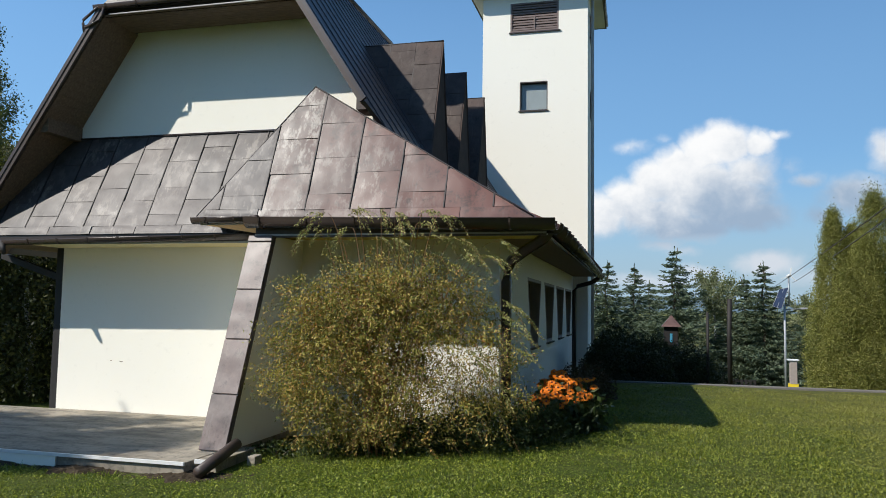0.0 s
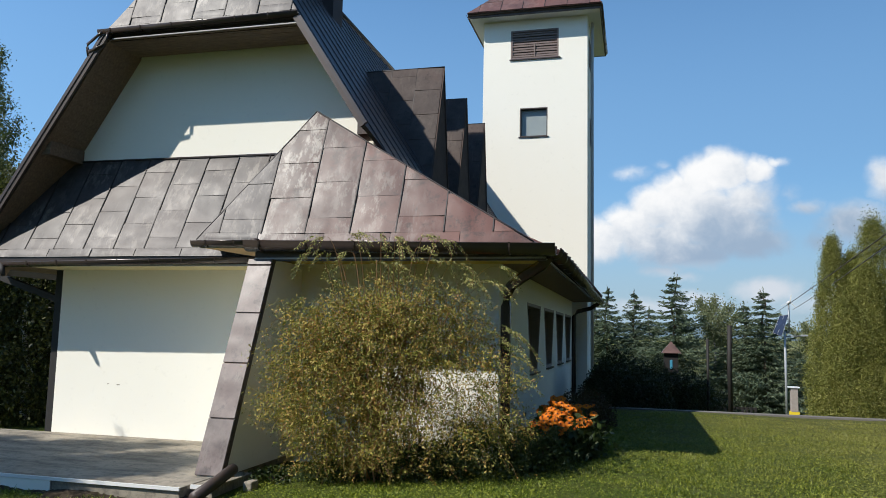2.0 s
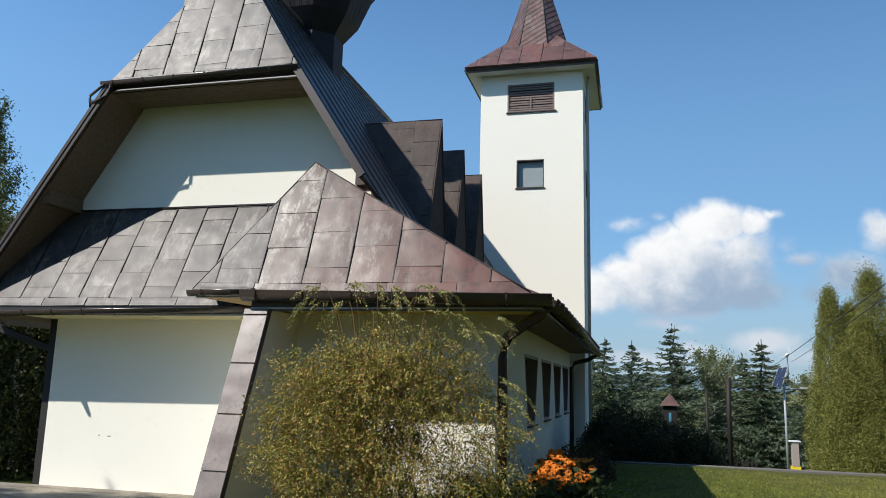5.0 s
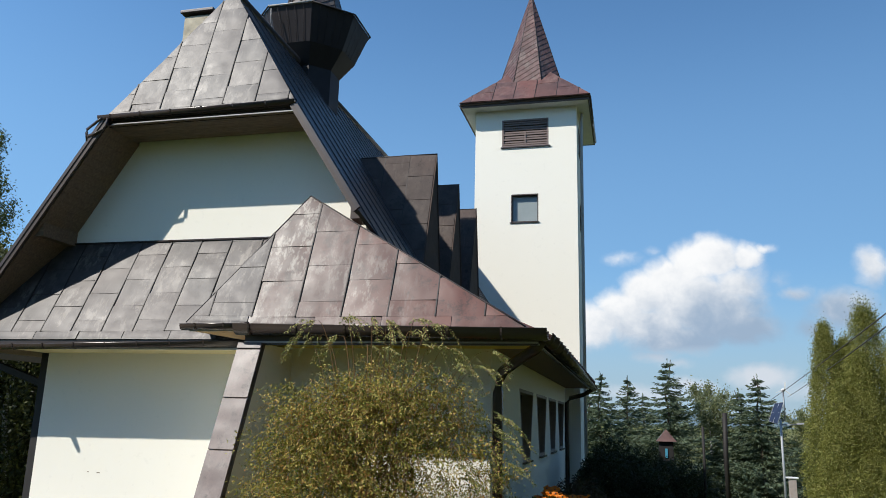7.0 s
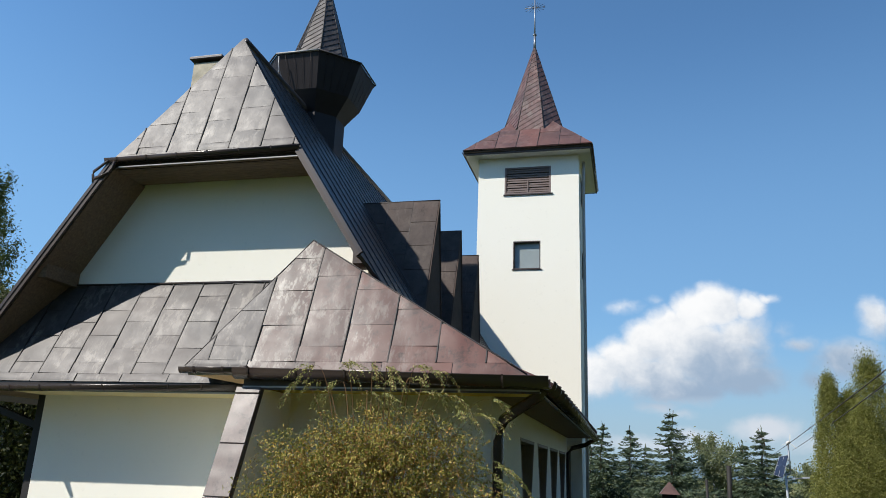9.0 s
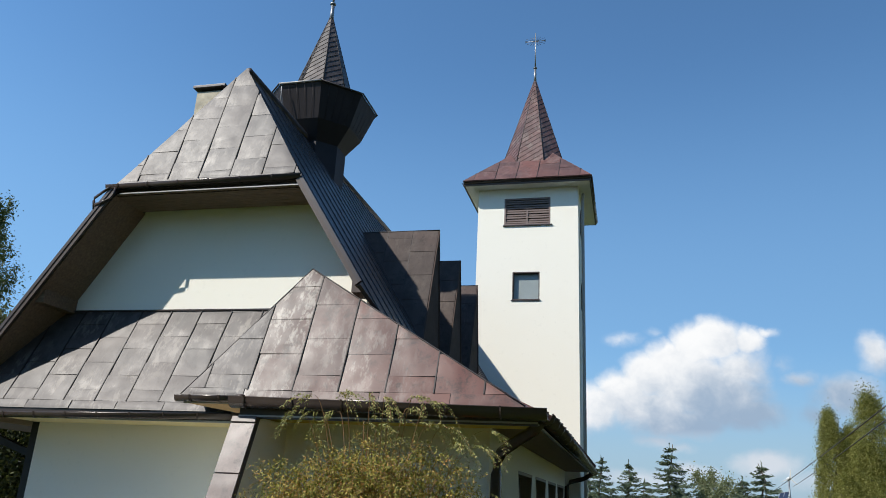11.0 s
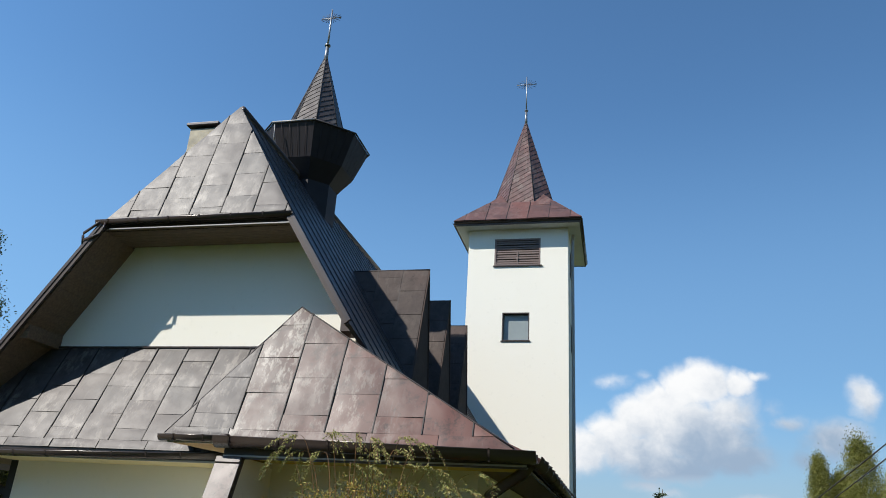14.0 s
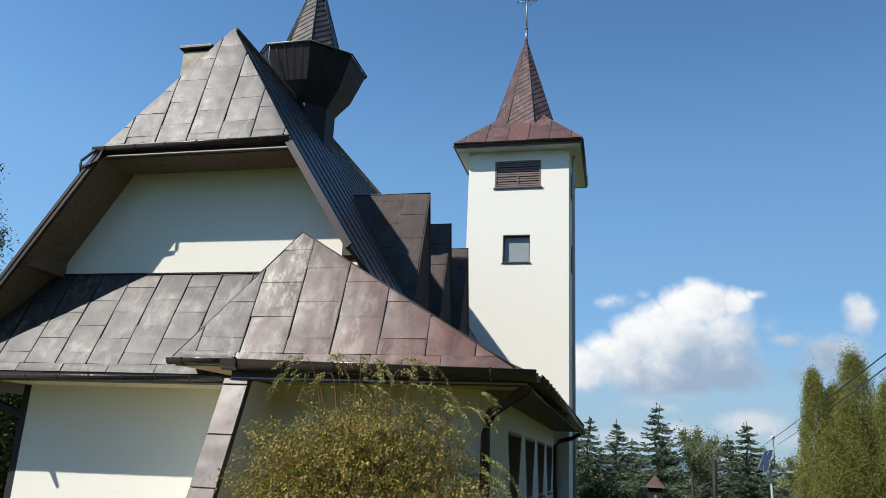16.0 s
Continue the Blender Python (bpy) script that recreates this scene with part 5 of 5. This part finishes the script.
def flowers():
    rng = np.random.default_rng(31)
    ob = thing("coneflower_clump", (-0.92, 9.55, -0.02), "clump of orange coneflowers beside the church corner", "flowers")
    cs = []
    pet = []
    for k in range(125):
        x, y = rng.normal(-0.95, 0.22), rng.normal(9.5, 0.22)
        h = 0.38 - 0.5 * max(0.0, -1.1 - x) + 0.28 * math.exp(-((x + 0.88) ** 2 + (y - 9.7) ** 2) * 8) + rng.uniform(-0.10, 0.06)
        z = float(ground_z(x, y))
        top = np.array([x + rng.normal(0, 0.05), y + rng.normal(0, 0.05), z + h])
        tube("stem", [(x, y, z - 0.02), ((x + top[0]) / 2 + 0.01, y, z + h / 2), tuple(top)], 0.004, M_SHRUB, ob, "", 4)
        up = unit(np.array([rng.normal(0, 0.35), -0.75 + rng.normal(0, 0.3), 1.0]))
        a = unit(np.cross(up, [1, 0, 0]))
        b = np.cross(up, a)
        bm = bmesh.new()
        for i in range(11):
            t = i * math.tau / 11
            d = a * math.cos(t) + b * math.sin(t)
            e = -a * math.sin(t) + b * math.cos(t)
            L = 0.055 * rng.uniform(0.85, 1.1)
            pts = [top, top + d * L * 0.6 + e * 0.014, top + d * L - up * 0.010, top + d * L * 0.6 - e * 0.014]
            vs = [bm.verts.new(p) for p in pts]
            bm.faces.new(vs)
        head = part("flower_head", bm, M_PETAL, ob)
        bm = bmesh.new()
        bmesh.ops.create_icosphere(bm, subdivisions=1, radius=0.012, matrix=Matrix.Translation(Vector(top + up * 0.006)))
        part("flower_centre", bm, M_FRAME, head)
        for i in range(34):
            cs.append(np.array([x, y, z + rng.uniform(0.02, h * 0.85)]) + rng.normal(0, 0.09, 3) * np.array([1, 1, 0.3]))
    quads("leaves", leaf_quads(rng, np.array(cs), 0.11, 0.06), M_SHRUB, ob)


flowers()


def trunk(ob, x, y, z0, z1, r, mat):
    rnd = random.Random(int(x * 13 + y * 7))
    pts = [(x + rnd.uniform(-0.03, 0.03) * i, y + rnd.uniform(-0.03, 0.03) * i, z0 - 0.1 + (z1 - z0) * i / 8) for i in range(9)]
    return tube("trunk", pts, r, mat, ob, "", 8, r * 0.12)


def spruce(x, y, top, spread, seed):
    rng = np.random.default_rng(seed)
    z0 = float(ground_z(x, y))
    h = top - z0
    ob = thing("spruce", (x, y, z0), "dark green spruce with drooping boughs beyond the lawn", "tree", "spruces")
    trunk(ob, x, y, z0, top, 0.14, M_BARK)
    cs, ws = [], []
    levels = int(h / 0.36)
    for i in range(levels):
        t = i / levels
        z = z0 + 0.3 + (h - 0.35) * t
        r = spread * 1.1 * (1 - t) ** 0.85 * rng.uniform(0.82, 1.1) + 0.05
        nb = int(12 + 14 * (1 - t))
        for k in range(nb):
            a = rng.uniform(0, math.tau)
            z = z0 + 0.3 + (h - 0.35) * t + rng.normal(0, 0.08)
            rr = r * rng.uniform(0.55, 1.15)
            m = max(4, int(rr / 0.10))
            u = np.linspace(0.12, 1, m)
            d = np.array([math.cos(a), math.sin(a), 0])
            side = np.array([-math.sin(a), math.cos(a), 0])
            zz = z - 0.34 * rr * u + 0.30 * rr * u ** 3
            for sgn in (-1, 0, 1):
                off = sgn * 0.16 * rr * (1.1 - u) + rng.normal(0, 0.02, m)
                c = np.stack([x + d[0] * rr * u + side[0] * off, y + d[1] * rr * u + side[1] * off, zz + rng.normal(0, 0.025, m)], 1)
                cs.append(c)
                ws.append(np.tile(d + side * sgn * 0.5 + np.array([0, 0, -0.25]), (m, 1)))
    tip = np.stack([np.full(7, x), np.full(7, y), np.linspace(top - 0.5, top - 0.05, 7)], 1)
    cs.append(tip), ws.append(np.tile([0, 0, 3.0], (7, 1)))
    quads("crown", leaf_quads(rng, np.concatenate(cs), 0.27, 0.065, unit(np.concatenate(ws)), 0.5), M_SPRUCE, ob)


for i, (x, y, top, sp) in enumerate([(-1.65, 46, 4.45, 2.7), (2.15, 45, 5.2, 2.9), (6.0, 46, 3.6, 2.4), (6.9, 45, 4.35, 2.9), (-0.1, 52, 4.6, 3.0), (5.1, 50, 3.0, 2.6), (0.9, 55, 3.6, 3.0), (3.2, 56, 3.4, 3.0), (-2.6, 50, 3.8, 2.8), (8.0, 52, 2.6, 2.6)]):
    spruce(x, y, top, sp, 50 + i)


def leafy_tree(name, x, y, top, spread, mat, bark_mat, n, leaf, label, seed, column=False, low=0.15, group=""):
    rng = np.random.default_rng(seed)
    z0 = float(ground_z(x, y))
    h = top - z0
    ob = thing(name, (x, y, z0), label, "tree", group)
    trunk(ob, x, y, z0, z0 + h * 0.93, 0.03 + 0.012 * h, bark_mat)
    cs = []
    limbs = 26
    for k in range(limbs):
        t = low + (1 - low) * (k + rng.uniform(0, 1)) / limbs
        a = rng.uniform(0, math.tau)
        if column:
            r = spread * math.sin(min(1, (1 - t) * 1.5 + 0.05) * math.pi / 2) * rng.uniform(0.7, 1.1)
        else:
            r = spread * math.sin(math.pi * (0.15 + 0.8 * (1 - t))) * rng.uniform(0.55, 1.1)
        e = np.array([x + r * math.cos(a), y + r * math.sin(a), z0 + h * t + (0.28 if column else 0.12) * r])
        s = np.array([x, y, z0 + h * max(0.08, t - 0.16)])
        tube("limb", [tuple(s), tuple((s + e) / 2 + [0, 0, 0.08 * r]), tuple(e)], 0.012 + 0.006 * h * (1 - t), bark_mat, ob, "", 5, 0.006)
        m = n // limbs
        u = rng.uniform(0.15, 1.1, m) ** 0.7
        blob = rng.normal(size=(m, 3)) * np.array([0.30, 0.30, 0.34 if not column else 0.5]) * (0.4 + 0.55 * r)
        cs.append(s + (e - s) * u[:, None] + blob * rng.uniform(0.2, 1.0, (m, 1)))
    c = np.concatenate(cs)
    c = c[c[:, 2] > z0 + 0.05]
    quads("crown", leaf_quads(rng, c, leaf, leaf * 0.55), mat, ob)


def dense_tree(name, x, y, top, spread, mat, bark_mat, n, leaf, label, seed, taper=2.2, group=""):
    """A tree leafed to the ground, its leaves gathered in uneven tufts near the skin of the crown."""
    rng = np.random.default_rng(seed)
    z0 = float(ground_z(x, y))
    h = top - z0
    ob = thing(name, (x, y, z0), label, "tree", group)
    trunk(ob, x, y, z0, z0 + h * 0.9, 0.03 + 0.01 * h, bark_mat)
    tufts = n // 40
    t = rng.uniform(0.01, 0.985, tufts) ** 1.15
    a = rng.uniform(0, math.tau, tufts)
    lump = 1 + 0.16 * np.sin(3 * a + seed) * np.sin(t * 11 + seed) + rng.normal(0, 0.13, tufts)
    r = spread * np.clip(1 - t ** taper, 0.03, 1) ** 0.75 * lump * rng.uniform(0.55, 1.0, tufts) ** 0.4
    hub = np.stack([x + r * np.cos(a), y + r * np.sin(a), z0 + h * t], 1)
    for k in range(16):
        q = hub[k * 7 % tufts]
        tube("limb", [(x, y, max(z0 + 0.1, q[2] - 0.5)), tuple((q + [x, y, q[2]]) / 2), tuple(q)], 0.02, bark_mat, ob, "", 4, 0.005)
    c = np.repeat(hub, 40, 0) + rng.normal(size=(tufts * 40, 3)) * np.array([0.15, 0.15, 0.26]) * spread * 0.65
    c = c[c[:, 2] > z0]
    quads("crown", leaf_quads(rng, c, leaf, leaf * 0.55, np.tile([0, 0, 0.8], (len(c), 1)), 1.2), mat, ob)


leafy_tree("birch", 4.6, 48, 3.9, 2.0, M_BIRCH, M_BIRCH_BARK, 24000, 0.13, "pale thin-leaved birch among the spruces", 71, low=0.03)
leafy_tree("deciduous_tree", 9.8, 49, 2.4, 1.9, M_BIRCH, M_BARK, 9000, 0.16, "distant green tree beyond the lamp", 72)
for i, (x, y, top, sp) in enumerate([(4.30, 18.5, 3.80, 0.60), (4.45, 18.0, 2.4, 0.62), (4.72, 18.6, 3.45, 0.6), (5.22, 18.7, 4.28, 0.86), (6.4, 18.9, 4.3, 1.0), (4.85, 18.15, 3.2, 0.72), (5.75, 18.2, 3.5, 0.85), (7.6, 19.0, 4.3, 1.0)]):
    dense_tree("hedge_tree", x, y, top, sp, M_HEDGE, M_BARK, 70000 if x < 6 else 36000, 0.038, "tall yellowish green columnar hedge tree", 80 + i, 1.35, "hedge trees")
for i, (x, y, top, sp) in enumerate([(-23.1, 22.0, 11.8, 1.35), (-28.0, 26, 11.5, 2.2)]):
    leafy_tree("birch", x, y, top, sp, M_SHRUB, M_BIRCH_BARK, 13000, 0.11, "tall birch with thin hanging foliage behind the church", 90 + i, low=0.35)
for i, (x, y, top, sp) in enumerate([(-13.0, 13.9, 4.4, 1.5), (-15.2, 15.0, 5.0, 2.0), (-12.7, 16.5, 4.4, 1.6), (-17.5, 18.0, 5.5, 2.4), (-14.5, 19.0, 5.5, 2.2), (-11.0, 19.5, 4.0, 1.8)]):
    dense_tree("forest_tree", x, y, top, sp, M_WOOD_LEAF, M_BIRCH_BARK, 55000 if y < 17 else 16000, 0.09 if y < 17 else 0.15, "dark leafy tree at the wood's edge", 100 + i, 3.0, "trees at the wood's edge")
# trees beside the terrace that shade it
for i, (x, y, top, sp) in enumerate([(-15.3, 2.2, 9.0, 1.3), (-13.8, 2.1, 9.0, 1.3), (-12.4, 2.0, 8.8, 1.2), (-14.6, 0.6, 9.0, 1.2), (-13.2, 0.9, 9.0, 1.1), (-18.0, 9.0, 9.0, 2.6), (-21.0, 12.0, 10.0, 3.0)]):
    leafy_tree("terrace_tree", x, y, top, sp, M_BIRCH, M_BIRCH_BARK, 34000 if 1.5 < y < 3 else 12000, 0.15, "leafy birch standing beside the terrace", 120 + i, low=0.62, group="birches beside the terrace")


# tall unseen trees behind and beside the lawn, added to hold back skylight
for i, (x, y, top, sp) in enumerate([(-9.0, -13.0, 8.5, 3.2), (-3.5, -14.0, 9.0, 3.4), (2.0, -12.5, 8.5, 3.2), (7.0, -10.5, 9.5, 3.2), (10.5, -6.0, 10.0, 3.2), (8.6, -0.8, 12.5, 3.2), (8.2, 4.2, 13.5, 3.4), (8.8, 9.4, 13.5, 3.4), (9.6, 14.2, 12.5, 3.2)]):
    dense_tree("sky_block_tree", x, y, top, sp, M_WOOD_LEAF, M_BARK, 9000, 0.32, "tall dark leafy tree added out of view to hold back skylight", 140 + i, 3.0, "trees round the churchyard")


# ---- things beyond the lawn ----
def far_things():
    kerb = boxes("path", [(-30, 40, 16.2, 16.4, -0.2, 0.015)], M_PATH, None, "", 0.01)
    tagged(kerb, "narrow grey paved path at the lawn's edge", "path", kind="structure")
    z = float(ground_z(2.0, 17.2))
    post = tube("wooden_post", [(1.94, 17.2, z - 0.1), (1.93, 17.2, 0.9), (1.95, 17.2, 1.77)], 0.05, M_BLACK, None, "", 10)
    tagged(post, "dark weathered wooden post beyond the lawn", "post")
    thin = tube("wooden_post", [(1.63, 19.0, -0.75), (1.65, 19.0, 0.5), (1.65, 19.0, 1.47)], 0.032, M_BLACK, None, "", 8)
    tagged(thin, "thin dark wooden stake among the young trees", "post")
    # roofed picture post
    zc = float(ground_z(0.85, 20.0))
    ob = thing("wayside_shrine", (0.85, 20.0, zc), "small wayside shrine with a red pointed roof on a post", "shrine")
    tube("post", [(0.85, 20.0, zc), (0.85, 20.0, 0.62)], 0.04, M_FRAME, ob, "", 8)
    boxes("box", [(0.68, 1.02, 19.86, 20.14, 0.6, 1.1)], M_BLACK, ob, "", 0.01)
    boxes("figure", [(0.82, 0.88, 19.84, 19.858, 0.7, 0.92)], M_BLUE, ob, "small blue and white figure panel")
    bm = bmesh.new()
    solid(bm, [(0.62, 19.78, 1.09), (1.10, 19.78, 1.09), (1.10, 20.22, 1.09), (0.62, 20.22, 1.09), (0.86, 20.0, 1.39)], [(0, 1, 4), (1, 2, 4), (2, 3, 4), (3, 0, 4), (3, 2, 1, 0)])
    part("roof", bm, M_SPIRE, ob, "small red pyramid roof")
    # hybrid street lamp
    y = 40.0
    x, zt = 7.07, 3.28
    zb = float(ground_z(x, y))
    ob = thing("solar_street_lamp", (x, y, zb), "street lamp with a blue solar panel and small wind turbine", "lamp")
    tube("pole", [(x, y, zb), (x, y, 1.85)], 0.06, M_GREY, ob, "", 10, 0.05)
    tube("mast", [(x - 0.05, y, 1.84), (x + 0.2, y, 1.84), (x + 0.215, y, 1.9), (x + 0.21, y, zt)], 0.04, M_STEEL, ob, "", 8)
    c0, c1, c2, c3 = Vector((6.46, y - 0.45, 1.78)), Vector((6.83, y - 0.6, 1.65)), Vector((7.29, y + 0.1, 2.71)), Vector((6.90, y + 0.25, 2.63))
    out = (c1 - c0).cross(c3 - c0).normalized()
    out = out if out.y < 0 else -out
    panel = slab("solar_panel", [c0, c1, c2, c3], -out * 0.04, M_PANEL, ob, "tilted dark blue solar panel")

    def spot(u, v):
        return (c0 * (1 - u) + c1 * u) * (1 - v) + (c3 * (1 - u) + c2 * u) * v + out * 0.01
    for u0, v0, u1, v1 in ((0, 0, 0, 1), (0.5, 0, 0.5, 1), (1, 0, 1, 1), (0, 0, 1, 0), (0, 0.5, 1, 0.5), (0, 1, 1, 1)):
        tube("panel_frame", [spot(u0, v0), spot(u1, v1)], 0.008, M_GREY, panel, "", 5)
    tube("brace", [(x + 0.2, y, 2.2), (6.95, y - 0.1, 2.2)], 0.03, M_STEEL, ob, "", 6)
    tube("arm", [(x, y, 1.62), (8.07, y, 1.69)], 0.03, M_STEEL, ob, "", 8)
    boxes("lamp_head", [(7.8, 8.15, y - 0.07, y + 0.07, 1.65, 1.74)], M_GREY, ob, "", 0.02)
    x += 0.21
    tube("turbine", [(x, y - 0.2, zt), (x, y + 0.2, zt)], 0.08, M_WHITE, ob, "", 8)
    for i in range(3):
        t = radians(80 + 120 * i)
        slab("blade", [(x, y - 0.2, zt + 0.02), (x + 0.4 * math.cos(t), y - 0.2, zt + 0.4 * math.sin(t)), (x + 0.4 * math.cos(t) + 0.05, y - 0.2, zt + 0.4 * math.sin(t)), (x + 0.08, y - 0.2, zt)], (0, 0.02, 0), M_WHITE, ob)
    # meter cabinet
    y = 38.0
    x = 3.7 * y / 20
    zt = 1.5 + (0.36 - 1.5) * y / 20
    zb = float(ground_z(x, y))
    ob = thing("meter_cabinet", (x, y, zb), "grey electricity meter cabinet with a yellow base", "cabinet")
    boxes("body", [(x - 0.14, x + 0.15, y - 0.15, y + 0.15, zb + 0.3, zt - 0.06)], M_REVEAL, ob, "", 0.01)
    boxes("cap", [(x - 0.24, x + 0.24, y - 0.2, y + 0.2, zt - 0.06, zt)], M_WHITE, ob, "", 0.01)
    boxes("base", [(x - 0.2, x + 0.2, y - 0.14, y + 0.14, zb - 0.1, zb + 0.3)], M_YELLOW, ob)
    # low dark fence at the wood
    fz = float(ground_z(2, 22.0))
    fence = thing("picket_fence", (2.0, 22.0, fz), "low dark wooden picket fence before the spruces", "fence")
    for i in range(29):
        xx = 0.0 + i * 0.11
        g = float(ground_z(xx, 22.0))
        boxes("picket", [(xx, xx + 0.06, 22.0, 22.02, g, g + 0.34)], M_BLACK, fence)
    boxes("rail", [(0.0, 3.15, 22.021, 22.05, fz + 0.25, fz + 0.31)], M_BLACK, fence)
    # overhead wires
    for far, near in (((6.18, 38.0, 2.57), (3.23, 11.0, 2.93)), ((7.08, 38.0, 2.83), (3.22, 11.0, 2.76))):
        far, near = Vector(far), Vector(near)
        steps = [far.lerp(near, i / 10 * 1.35) + Vector((0, 0, 0.25 * (i / 10 - 0.5) ** 2 - 0.02)) for i in range(11)]
        c = tube("overhead_wire", steps, 0.009, M_FRAME, None, "", 5)
        tagged(c, "thin dark overhead wire", "wire")
    # far hills
    rng = np.random.default_rng(2)
    xs = np.linspace(-2600, 2600, 60)
    hz = 26 + 16 * np.sin(xs * 0.004 + 1) + 7 * np.sin(xs * 0.013)
    bm = bmesh.new()
    a = [bm.verts.new((float(px), 2300.0, -8.0)) for px in xs]
    b = [bm.verts.new((float(px), 2500.0, float(q))) for px, q in zip(xs, hz)]
    c = [bm.verts.new((float(px), 3000.0, -8.0)) for px in xs]
    for i in range(len(xs) - 1):
        bm.faces.new((a[i], a[i + 1], b[i + 1], b[i]))
        bm.faces.new((b[i], b[i + 1], c[i + 1], c[i]))
    tagged(part("backdrop", bm, M_HILL, None, "", True), "hazy blue distant hills", "hills", kind="structure")


far_things()
